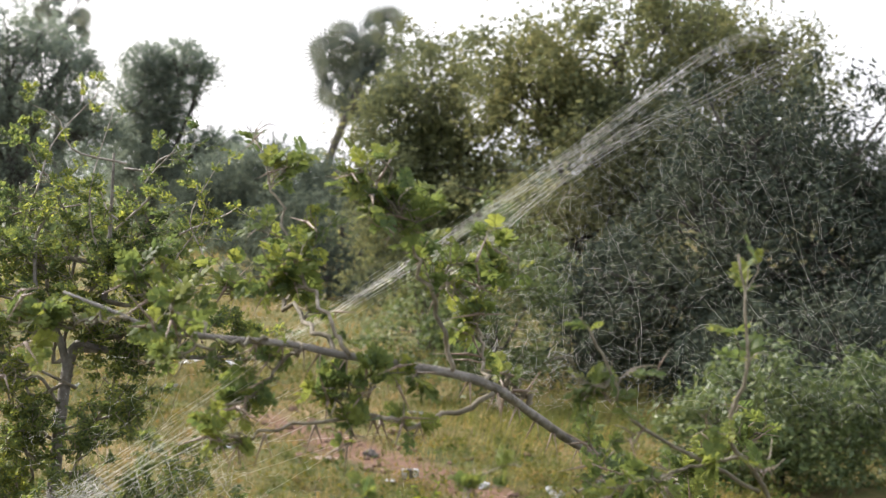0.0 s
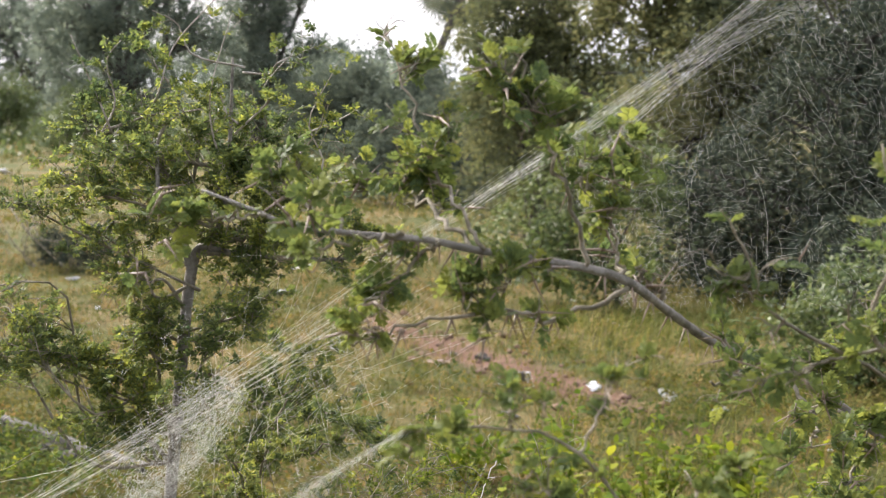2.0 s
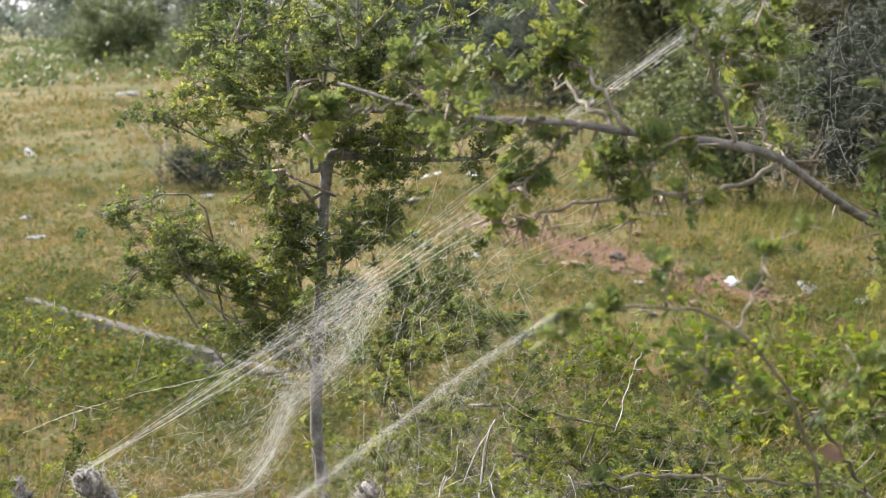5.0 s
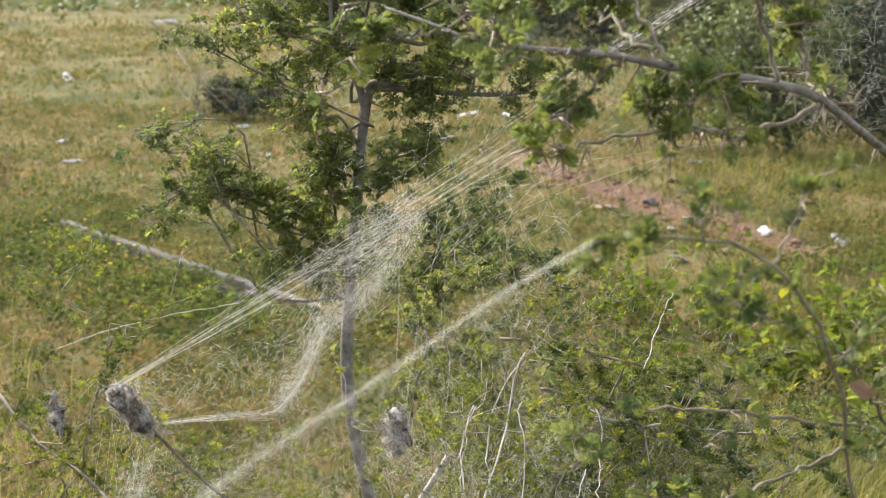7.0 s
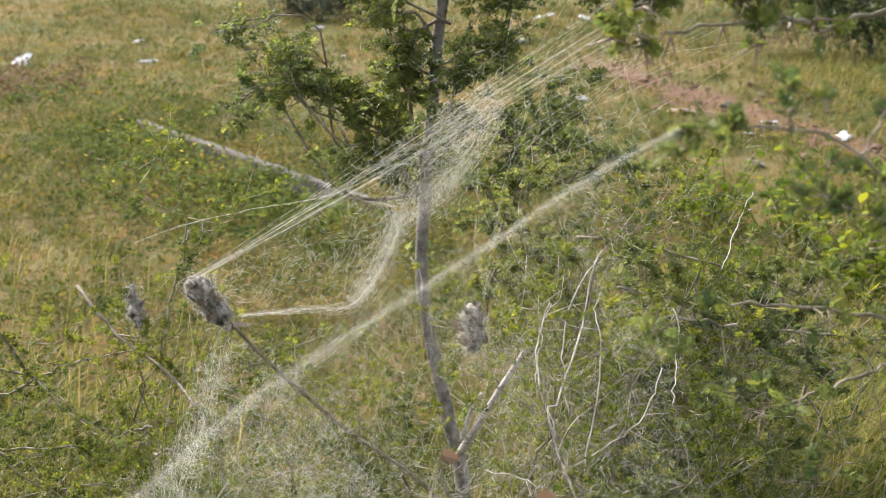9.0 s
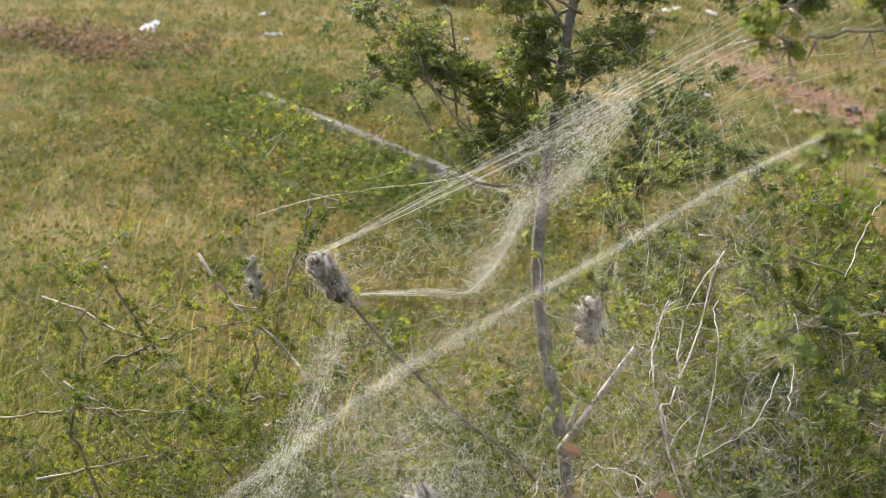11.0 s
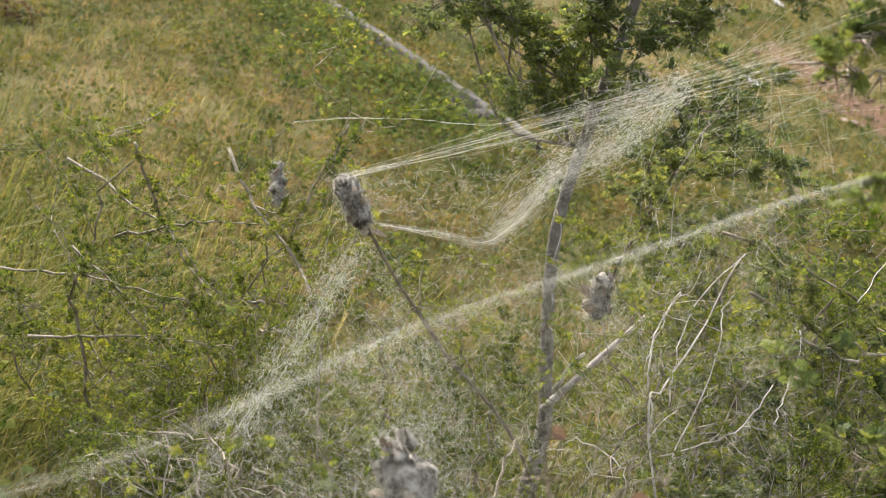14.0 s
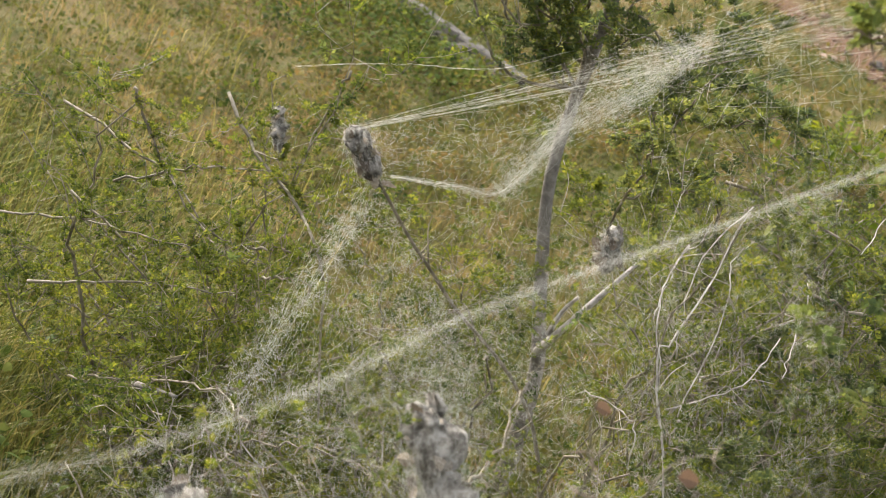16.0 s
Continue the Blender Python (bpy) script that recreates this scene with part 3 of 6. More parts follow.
FANS = [(0.43, 2.05), (1.0, 2.2), (-0.7, 1.55), (-1.4, 0.95), (-0.76, 0.85), (-1.33, 0.3), (-1.13, -0.55), (-0.2, -0.1), (-0.35, -0.75), (0.12, -0.7), (0.5, 0.45), (1.1, 0.85), (0.9, -0.15), (-0.5, -1.1), (-0.1, -1.2), (0.15, 1.1), (0.0, 0.3), (0.3, -0.3), (-0.5, 0.2), (0.4, 1.35), (-0.1, 0.7), (0.2, -1.0)]
palm((-5.0, 60, 0), (-3.05, 60, 5.5), 3, FANS, 0.95)
palm((-16.9, 72, 0), (-16.6, 72, 8.0), 4, FANS[:14], 0.75)


# ---- acacia wood: twigs, thorns, leaves ----
def wander(a, b, n, g, off=0.1):
    """A crooked line from a to b."""
    a, b = np.asarray(a, float), np.asarray(b, float)
    L = np.linalg.norm(b - a)
    k = max(3, n // 3)
    q = a + np.linspace(0, 1, k)[:, None] * (b - a)
    q[1:-1] += g.normal(size=(k - 2, 3)) * L * off / math.sqrt(k)
    return curve(q, n)


def twig_tree(wood, spine, r0, r1, g, sides=4, length=0.12, depth=2, nodes=None, drop=0.0, angle=0.9, thick=6, fine=None):
    """A spine with side twigs that branch again; returns rows of place and direction along the thin wood.
    fine: a pile of its own for the side twigs."""
    tube(wood, spine, [r0, 0.6 * r0 + 0.4 * r1, r1], thick, 0.15)
    nodes = [] if nodes is None else nodes
    t = unit(np.gradient(spine, axis=0))
    if r1 < 0.0035:
        for i in range(2, len(spine)):
            nodes.append((spine[i], t[i]))
    if depth > 0:
        for s in np.sort(g.uniform(0.2, 1.0, sides)):
            i = min(len(spine) - 1, int(s * len(spine)))
            side = unit(np.cross(t[i], g.normal(size=3)))
            way = unit(t[i] * math.cos(angle) + side * math.sin(angle) + [0, 0, -drop])
            L = length * (0.5 + g.random())
            end = spine[i] + way * L
            r = max(0.0007, min(r0, np.interp(s, [0, 1], [r0, r1])) * 0.6)
            twig_tree(fine or wood, wander(spine[i], end, 7, g, 0.25), r, max(0.0005, r * 0.45), g, max(2, sides - 1), length * 0.5, depth - 1, nodes, drop, angle, 3)
    return nodes


def leaf_mass(pile, nodes, count, g, size=0.03, shapes=COARSE, spread=0.3, tuft=3):
    if not nodes:
        return
    at, way = np.array([a for a, _ in nodes]), np.array([w for _, w in nodes])
    for k, shape in enumerate(shapes):
        pick = np.repeat(g.integers(0, len(at), max(1, count // len(shapes) // tuft)), tuft)
        w = unit(way[pick] * 0.5 + unit(g.normal(size=(len(pick), 3))) * [1, 1, 0.55] + [0, 0, spread])
        scatter(pile, *shape, at[pick], frames_of(w, roll=g.normal(size=len(pick)) * 0.9), size * (0.6 + 0.7 * g.random(len(pick))))


def leaf_pieces(parent, nodes, count, g, size=0.03, meshes=FINE_MESH, spread=0.3):
    for i in g.integers(0, len(nodes), max(1, count // 3)):
        a, w = nodes[i]
        for _ in range(3):
            v = unit(w * 0.5 + unit(g.normal(size=3)) + [0, 0, spread])
            place_piece("leaf", meshes[int(g.integers(len(meshes)))], parent, a, v, size * (0.6 + 0.7 * g.random()), g.normal() * 0.7)


def thorn_pieces(parent, nodes, count, g, size=0.022):
    for i in g.integers(0, len(nodes), count):
        a, w = nodes[i]
        side = unit(np.cross(w, g.normal(size=3)))
        for q in (1, -1):
            place_piece("thorn", THORN_MESH, parent, a, unit(side * q + 0.25 * w + [0, 0, -0.35]), size * (0.5 + 0.8 * g.random()))


def thorn_mass(pile, nodes, count, g, size=0.015):
    at, way = np.array([a for a, _ in nodes]), np.array([w for _, w in nodes])
    pick = g.integers(0, len(at), count)
    side = unit(np.cross(way[pick], g.normal(size=(count, 3))))
    b = at[pick] + side * size * (0.4 + g.random((count, 1)))
    threads(pile, at[pick], b, 0.0006)


# ---- the young acacia on the field ----
backdrop_trees()


def sapling():
    g = np.random.default_rng(31)
    base = np.array([-0.71, 3.26, float(ground_z(-0.71, 3.26))])
    th = thing("acacia_sapling", base, "young thorny acacia with a slim grey trunk", "tree")
    trunk = Pile()
    fork = np.array([-0.735, 3.26, 1.335])
    axis = curve([base - [0, 0, 0.04], (-0.70, 3.26, 0.30), (-0.735, 3.26, 0.47), (-0.785, 3.26, 0.75), (-0.765, 3.26, 1.05), fork, (-0.692, 3.26, 1.385), (-0.664, 3.26, 1.48), (-0.655, 3.25, 1.61), (-0.65, 3.25, 1.75)], 46)
    tube(trunk, axis, [0.023, 0.017, 0.015, 0.0135, 0.0125, 0.0115, 0.008, 0.0055, 0.004, 0.0025], 10, 0.10)
    tube(trunk, curve([fork - [0, 0, 0.03], (-0.752, 3.24, 1.39), (-0.79, 3.22, 1.47), (-0.80, 3.24, 1.58)], 14), [0.009, 0.006, 0.003], 8, 0.12)
    part("trunk", trunk, BARK, th)
    crown = [  # centre, radii, leaves, where the limb leaves the trunk
        ((-0.82, 3.26, 1.53), (0.10, 0.14, 0.06), 120, 1.335), ((-0.68, 3.28, 1.55), (0.10, 0.14, 0.06), 120, 1.335), ((-0.55, 3.22, 1.51), (0.09, 0.12, 0.06), 90, 1.335),
        ((-0.74, 3.16, 1.45), (0.11, 0.10, 0.05), 110, 1.335), ((-0.60, 3.18, 1.42), (0.10, 0.10, 0.045), 90, 1.335), ((-0.89, 3.2, 1.47), (0.07, 0.10, 0.045), 60, 1.335),
        ((-0.93, 3.3, 1.60), (0.08, 0.10, 0.04), 45, 1.335), ((-0.76, 3.3, 1.64), (0.11, 0.10, 0.045), 55, 1.335), ((-0.59, 3.3, 1.62), (0.10, 0.10, 0.04), 45, 1.335), ((-0.50, 3.18, 1.40), (0.08, 0.10, 0.05), 60, 1.335)]
    skirt = [
        ((-1.04, 3.18, 1.465), (0.07, 0.04, 0.015), 30, 1.31), ((-0.985, 3.2, 1.52), (0.06, 0.05, 0.025), 30, 1.32), ((-0.91, 3.2, 1.405), (0.07, 0.07, 0.025), 45, 1.29), ((-0.86, 3.16, 1.33), (0.06, 0.07, 0.03), 35, 1.25),
        ((-0.61, 3.2, 1.27), (0.06, 0.09, 0.065), 80, 1.2), ((-0.84, 3.2, 1.28), (0.055, 0.06, 0.03), 35, 1.2), ((-0.54, 3.05, 1.10), (0.11, 0.12, 0.08), 110, 1.1)]
    low = [
        ((-1.17, 3.15, 1.29), (0.06, 0.04, 0.014), 26, 0.97), ((-1.08, 3.16, 1.255), (0.06, 0.05, 0.02), 34, 0.97), ((-1.02, 3.2, 1.21), (0.05, 0.06, 0.025), 36, 0.96), ((-1.09, 3.12, 1.17), (0.06, 0.06, 0.02), 34, 0.95),
        ((-1.15, 3.14, 1.105), (0.045, 0.04, 0.012), 12, 0.95), ((-0.95, 3.18, 1.165), (0.055, 0.07, 0.03), 42, 0.95), ((-0.875, 3.2, 1.12), (0.05, 0.07, 0.035), 42, 0.94), ((-0.83, 3.22, 1.20), (0.04, 0.05, 0.02), 20, 0.98),
        ((-0.90, 3.16, 1.045), (0.06, 0.07, 0.03), 42, 0.92), ((-0.845, 3.18, 1.01), (0.05, 0.06, 0.025), 34, 0.9)]
    close = [
        ((-0.80, 3.2, 1.23), (0.05, 0.06, 0.04), 40, 1.1), ((-0.66, 3.18, 1.20), (0.045, 0.06, 0.045), 40, 1.05), ((-0.81, 3.2, 1.12), (0.045, 0.06, 0.04), 34, 0.95),
        ((-0.68, 3.18, 1.10), (0.04, 0.05, 0.04), 28, 0.93)]
    lobes = crown + skirt + low + close
    # the level limb that leaves the fork
    twigs = Pile()
    wood, level = Pile(), []
    twig_tree(wood, curve([(-0.70, 3.255, 1.37), (-0.643, 3.25, 1.361), (-0.544, 3.23, 1.355), (-0.44, 3.2, 1.357), (-0.40, 3.19, 1.365)], 22), 0.0075, 0.0026, g, 9, 0.08, 2, level, fine=twigs)
    part("branch", wood, BARK, th, "level grey limb")
    leaves, near = Pile(), []
    leaf_mass(leaves, level, 520, g, 0.017, tuft=2)
    for n, (c, r, count, z) in enumerate(lobes):
        c, r = np.array(c), np.array(r)
        root = axis[np.abs(axis[:, 2] - (z if z < 1.33 else min(1.33 + 0.2 * g.random(), c[2] - 0.04))).argmin()]
        limb = wander(root, c, 12, g, 0.28)
        wood, nodes = Pile(), []
        tube(wood, limb, [0.0055, 0.0035, 0.002] if n < 10 else [0.004, 0.0026, 0.0015], 7, 0.15)
        for tip in lumpy(c, r * [1.8, 1.8, 1.7], 8 + count // 9, g, 0.3):
            s = limb[int(g.integers(6, 12))]
            twig_tree(twigs, wander(s, tip, 12, g, 0.15), 0.0012, 0.0005, g, 2, 0.04, 1, nodes)
        leaf_mass(leaves, nodes, int(count * (5.0 if c[2] > 1.48 else 4.2 if c[2] > 1.24 else 6.6)), g, 0.0195, tuft=3, spread=0.15)
        near += [(part("branch", wood, DARK_TWIG, th, "grey-brown crooked limb"), nodes, count)]
    for a, b in (((-0.77, 3.22, 1.70), (-0.84, 3.22, 1.78)), ((-0.80, 3.22, 1.66), (-0.68, 3.22, 1.86)), ((-0.65, 3.22, 1.5), (-0.647, 3.22, 1.83)), ((-0.64, 3.22, 1.6), (-0.525, 3.22, 1.76)), ((-0.50, 3.2, 1.5), (-0.48, 3.2, 1.69)), ((-0.50, 3.2, 1.48), (-0.445, 3.2, 1.72)),
                 ((-0.625, 3.25, 1.73), (-0.81, 3.25, 1.84)), ((-0.63, 3.25, 1.72), (-0.49, 3.25, 1.77)), ((-0.9, 3.2, 1.6), (-0.86, 3.2, 1.78)), ((-0.88, 3.2, 1.6), (-0.96, 3.2, 1.79)), ((-0.55, 3.2, 1.52), (-0.40, 3.2, 1.65)), ((-0.63, 3.2, 1.62), (-0.69, 3.2, 1.69))):
        wood, nodes = Pile(), []
        twig_tree(wood, wander(a, b, 12, g, 0.2), 0.0024, 0.0009, g, 5, 0.05, 1, nodes, fine=twigs)
        leaf_mass(leaves, nodes, 60, g, 0.017, tuft=2)
        part("branch", wood, TWIG, th, "bare pale twig")
    part("twig_fuzz", twigs, DARK_TWIG, th, "thin crooked side twigs", kind="stuff")
    part("foliage", leaves, ACACIA_MASS, th, smooth=False, kind="stuff")
    for limb, nodes, count in near:
        leaf_pieces(limb, nodes, int(count / 3.0), g, 0.018, COARSE_MESH)
        thorn_pieces(limb, nodes, 6, g, 0.02)


sapling()


# ---- thorny limb close by ----
def near_limb():
    g = np.random.default_rng(52)
    th = thing("acacia_limb", (0.62, 2.2, 1.1), "close thorny acacia branch with feathery leaf tufts", "branch")
    main = curve([(0.62, 2.2, 1.1), (0.38, 1.98, 1.28), (0.27, 1.92, 1.36), (0.16, 1.77, 1.42), (0.10, 1.64, 1.47), (0.04, 1.52, 1.52), (-0.04, 1.48, 1.54), (-0.09, 1.45, 1.55), (-0.13, 1.43, 1.56), (-0.19, 1.41, 1.566), (-0.246, 1.42, 1.572), (-0.285, 1.43, 1.585), (-0.33, 1.44, 1.60)], 66)
    w = Pile()
    tube(w, main, [0.0062, 0.0052, 0.0047, 0.004, 0.0033, 0.0022, 0.0013], 10, 0.14)
    limb = part("main_stem", w, BARK, th, "smooth grey main stem")
    shoots = [  # control points, radius, leaves, side twigs
        ([(-0.08, 1.45, 1.55), (-0.11, 1.48, 1.59), (-0.14, 1.52, 1.64), (-0.16, 1.55, 1.69), (-0.18, 1.57, 1.74)], 0.0022, 40, 9),
        ([(0.01, 1.50, 1.53), (0.0, 1.48, 1.58), (-0.02, 1.46, 1.63), (-0.04, 1.44, 1.67), (-0.06, 1.44, 1.73)], 0.0024, 40, 10),
        ([(0.04, 1.52, 1.52), (0.04, 1.54, 1.55), (0.03, 1.56, 1.59), (0.06, 1.58, 1.62)], 0.0022, 32, 9),
        ([(0.09, 1.62, 1.49), (0.06, 1.60, 1.52)], 0.003, 4, 2),
        ([(-0.20, 1.41, 1.567), (-0.25, 1.45, 1.60), (-0.29, 1.47, 1.62)], 0.0018, 14, 5), ([(-0.27, 1.425, 1.58), (-0.31, 1.43, 1.575), (-0.35, 1.44, 1.57)], 0.0016, 14, 5),
        ([(0.05, 1.52, 1.51), (-0.02, 1.49, 1.485), (-0.07, 1.45, 1.495), (-0.15, 1.44, 1.48), (-0.20, 1.42, 1.47)], 0.0026, 20, 5),
        ([(-0.05, 1.47, 1.545), (-0.06, 1.45, 1.52), (-0.09, 1.44, 1.505)], 0.0018, 18, 5),
        ([(-0.09, 1.45, 1.55), (-0.14, 1.52, 1.585), (-0.20, 1.62, 1.60), (-0.30, 1.72, 1.58)], 0.0026, 26, 7),
        ([(-0.15, 1.42, 1.565), (-0.20, 1.38, 1.56), (-0.25, 1.37, 1.545)], 0.002, 16, 4),
        ([(-0.12, 1.43, 1.56), (-0.15, 1.43, 1.53), (-0.17, 1.43, 1.50)], 0.002, 16, 5),
        ([(0.19, 1.80, 1.40), (0.17, 1.60, 1.42), (0.12, 1.45, 1.435)], 0.0028, 22, 6),
        ([(0.24, 1.88, 1.38), (0.27, 1.80, 1.33), (0.22, 1.70, 1.30)], 0.0028, 22, 6),
        ([(0.27, 1.92, 1.36), (0.30, 1.85, 1.39), (0.33, 1.80, 1.43)], 0.0022, 34, 8), ([(0.30, 1.93, 1.33), (0.36, 1.85, 1.31), (0.40, 1.78, 1.29)], 0.0022, 34, 8), ([(0.34, 1.95, 1.31), (0.32, 1.86, 1.25), (0.28, 1.80, 1.22)], 0.0022, 34, 8)]
    spurs = Pile()
    for pts, r, count, side in shoots:
        wood, nodes = Pile(), []
        twig_tree(wood, wander_path(pts, g, off=0.005), r, r * 0.4, g, side, 0.036, 2, nodes, -0.25, fine=spurs)
        twig = part("twig", wood, DARK_TWIG, th, "grey-brown thorny twig")
        leaf_pieces(twig, nodes, int(count * 3.4), g, 0.018, spread=0.25)
        thorn_pieces(twig, nodes, 9, g, 0.03)
    part("spur_fuzz", spurs, DARK_TWIG, th, "thin leafy side twigs", kind="stuff")
    for s in np.linspace(0.3, 0.9, 15):
        i = int(s * 52)
        t = unit(main[i] - main[i - 1])
        for q in (1, -1):
            place_piece("thorn", THORN_MESH, limb, main[i], unit(np.array([0.25 * q, 0.35 * g.normal(), -1]) + 0.3 * t), 0.022 + 0.014 * g.random())
    low = curve([(0.05, 1.52, 1.51), (-0.02, 1.49, 1.485), (-0.07, 1.45, 1.495), (-0.15, 1.44, 1.48), (-0.20, 1.42, 1.47)], 30)
    for i in (6, 7, 12, 13, 18, 22, 25):
        for q in (1, -1):
            place_piece("thorn", THORN_MESH, limb, low[i], unit(np.array([0.3 * q, 0.3 * g.normal(), -1])), 0.022 + 0.012 * g.random())
    # a second upright shoot beside it
    th2 = thing("acacia_shoot", (0.34, 1.5, 1.2), "upright pale twig with yellow-green leaves", "branch")
    for pts, r, count in (([(0.34, 1.5, 1.2), (0.29, 1.40, 1.42), (0.24, 1.36, 1.50), (0.25, 1.34, 1.56), (0.24, 1.33, 1.65)], 0.0030, 18), ([(0.27, 1.38, 1.45), (0.16, 1.36, 1.51), (0.14, 1.33, 1.55), (0.11, 1.30, 1.60)], 0.0022, 24), ([(0.25, 1.37, 1.48), (0.20, 1.36, 1.47), (0.17, 1.36, 1.45)], 0.002, 18)):
        wood2, nodes = Pile(), []
        twig_tree(wood2, wander_path(pts, g, off=0.0015), r * 0.85, r * 0.35, g, 5, 0.035, 2, nodes)
        twig = part("twig", wood2, DARK_TWIG, th2)
        leaf_pieces(twig, nodes, int(count * 1.4), g, 0.019, spread=0.1)
        thorn_pieces(twig, nodes, 6, g, 0.02)


def wander_path(pts, g, n=26, off=0.003):
    p = curve(pts, n)
    p[1:] += g.normal(size=(n - 1, 3)) * off * 0.5
    return p


near_limb()


def low_shoot():
    """A thin shoot in front, with a dry brown leaf caught on it."""
    g = np.random.default_rng(61)
    th = thing("acacia_low_shoot", (0.10, 1.33, 0.9), "thin brown shoot with sparse young leaves", "branch")
    for pts, r, count in (([(0.10, 1.33, 0.9), (0.09, 1.31, 1.16), (0.07, 1.27, 1.23), (0.05, 1.21, 1.35), (0.0, 1.18, 1.43), (-0.05, 1.16, 1.45), (-0.09, 1.15, 1.452), (-0.13, 1.14, 1.45)], 0.0022, 14),
                          ([(0.0, 1.18, 1.43), (0.02, 1.19, 1.47), (0.03, 1.2, 1.49)], 0.0014, 4), ([(-0.05, 1.16, 1.45), (-0.05, 1.16, 1.48)], 0.0012, 3),
                          ([(0.05, 1.21, 1.35), (0.09, 1.22, 1.39), (0.12, 1.24, 1.41)], 0.0014, 10), ([(0.04, 1.20, 1.37), (-0.01, 1.2, 1.39), (-0.05, 1.21, 1.40)], 0.0014, 10)):
        wood, nodes = Pile(), []
        twig_tree(wood, wander_path(pts, g, 24, 0.0025), r * 0.8, r * 0.4, g, 4, 0.03, 1, nodes)
        twig = part("twig", wood, DARK_TWIG, th)
        leaf_pieces(twig, nodes, count * 6, g, 0.013)
        thorn_pieces(twig, nodes, 9, g, 0.015)
    th = thing("acacia_cross_shoot", (0.3, 1.75, 0.9), "leafy thorn twig lying across the tall grass", "branch")
    for pts, r, count in (([(0.3, 1.75, 0.9), (0.16, 1.61, 1.16), (0.04, 1.50, 1.22), (-0.04, 1.46, 1.24), (-0.12, 1.43, 1.25)], 0.0026, 30), ([(0.14, 1.6, 1.17), (0.10, 1.52, 1.25), (0.06, 1.46, 1.31)], 0.0022, 22), ([(0.10, 1.55, 1.19), (0.02, 1.48, 1.17), (-0.05, 1.44, 1.15)], 0.0022, 18)):
        wood, nodes = Pile(), []
        twig_tree(wood, wander_path(pts, g, 24, 0.003), r, r * 0.4, g, 6, 0.05, 2, nodes)
        twig = part("twig", wood, DARK_TWIG, th)
        leaf_pieces(twig, nodes, int(count * 2.6), g, 0.016)
        thorn_pieces(twig, nodes, 7, g, 0.016)
    # the dry leaf
    lf = Pile()
    u = np.linspace(0, 1, 7)
    for s in (-1, 1):
        rows = np.stack([u, s * 0.34 * np.sin(np.pi * u ** 0.8), 0.18 * np.sin(np.pi * u) + 0.05 * np.sin(9 * u)], -1)
        mid = np.stack([u, 0 * u, 0.05 * np.sin(np.pi * u)], -1)
        v = np.concatenate([mid, rows])
        q = np.array([[i, i + 1, i + 8] for i in range(6)] + [[i, i + 8, i + 7] for i in range(6)])
        lf.add(v, q if s > 0 else q[:, ::-1])
    me = lf.mesh("dry_leaf", BROWN_LEAF)
    for at, way, size in (((0.055, 1.17, 1.345), (0.8, 0.3, -0.4), 0.022), ((-0.27, 1.03, 1.245), (0.7, 0.5, -0.3), 0.016), ((-0.20, 0.99, 1.235), (0.7, 0.6, -0.2), 0.019)):
        r = frames_of(np.array([way]), roll=np.array([0.9]))[0]
        ob = new("dry_leaf", me)
        ob.matrix_basis = Matrix.Translation(at) @ Matrix([[float(x) for x in row] for row in r]).to_4x4() @ Matrix.Diagonal((size, size, size, 1))
        tagged(ob, "curled dry brown leaf caught on a thin twig", "leaf", "caught dry leaves")


low_shoot()


# ---- thorn bushes in front ----
def bush(name, base, tips, rand, seed, leaves, label, bark, box, stem_r=0.0055, leaf=0.0125, leaf_mat=None, pale=0.12, bare=None):
    """Stems from one root fan out to the tips and to random places in the box."""
    g = np.random.default_rng(seed)
    base = np.array([*base, float(ground_z(*base))])
    th = thing(name, base, label, "bush")
    lo, hi = np.array(box)
    ends = [np.array(t) for t in tips] + list(lo + (hi - lo) * g.random((rand, 3)))
    nodes = []
    for e in ends:
        root = base + [*g.normal(size=2) * 0.05, -0.02]
        rise = np.array([*(base[:2] + (e[:2] - base[:2]) * 0.45 + g.normal(size=2) * 0.06), e[2] * 0.62])
        spine = curve([root, rise, e], 20)
        spine[2:] += g.normal(size=(18, 3)) * 0.009
        r = stem_r * (0.45 + 0.6 * g.random())
        stem = Pile()
        twig_tree(stem, spine, r, max(0.0009, r * 0.28), g, 7, 0.15, 2, nodes, thick=7)
        part("stem", stem, bark if g.random() < pale else DARK_TWIG, th)
    fol, spikes = Pile(), Pile()
    leafy = nodes
    if bare:  # few leaves grow under the silk, on the side of smaller x
        leafy = [q for q in nodes if g.random() < np.interp(q[0][0], bare, (0.45, 1.0))]
    leaf_mass(fol, leafy, int(leaves * 1.7), g, leaf * 0.68, tuft=2)
    part("foliage", fol, leaf_mat or BUSH_LEAF, th, smooth=False, kind="stuff")
    thorn_mass(spikes, nodes, 900, g)
    part("thorn_fuzz", spikes, THORN, th, kind="stuff")
    thorn_pieces(th, nodes, 90, g, 0.02)
    leaf_pieces(th, leafy, 100, g, leaf * 1.2, COARSE_MESH)
    return th


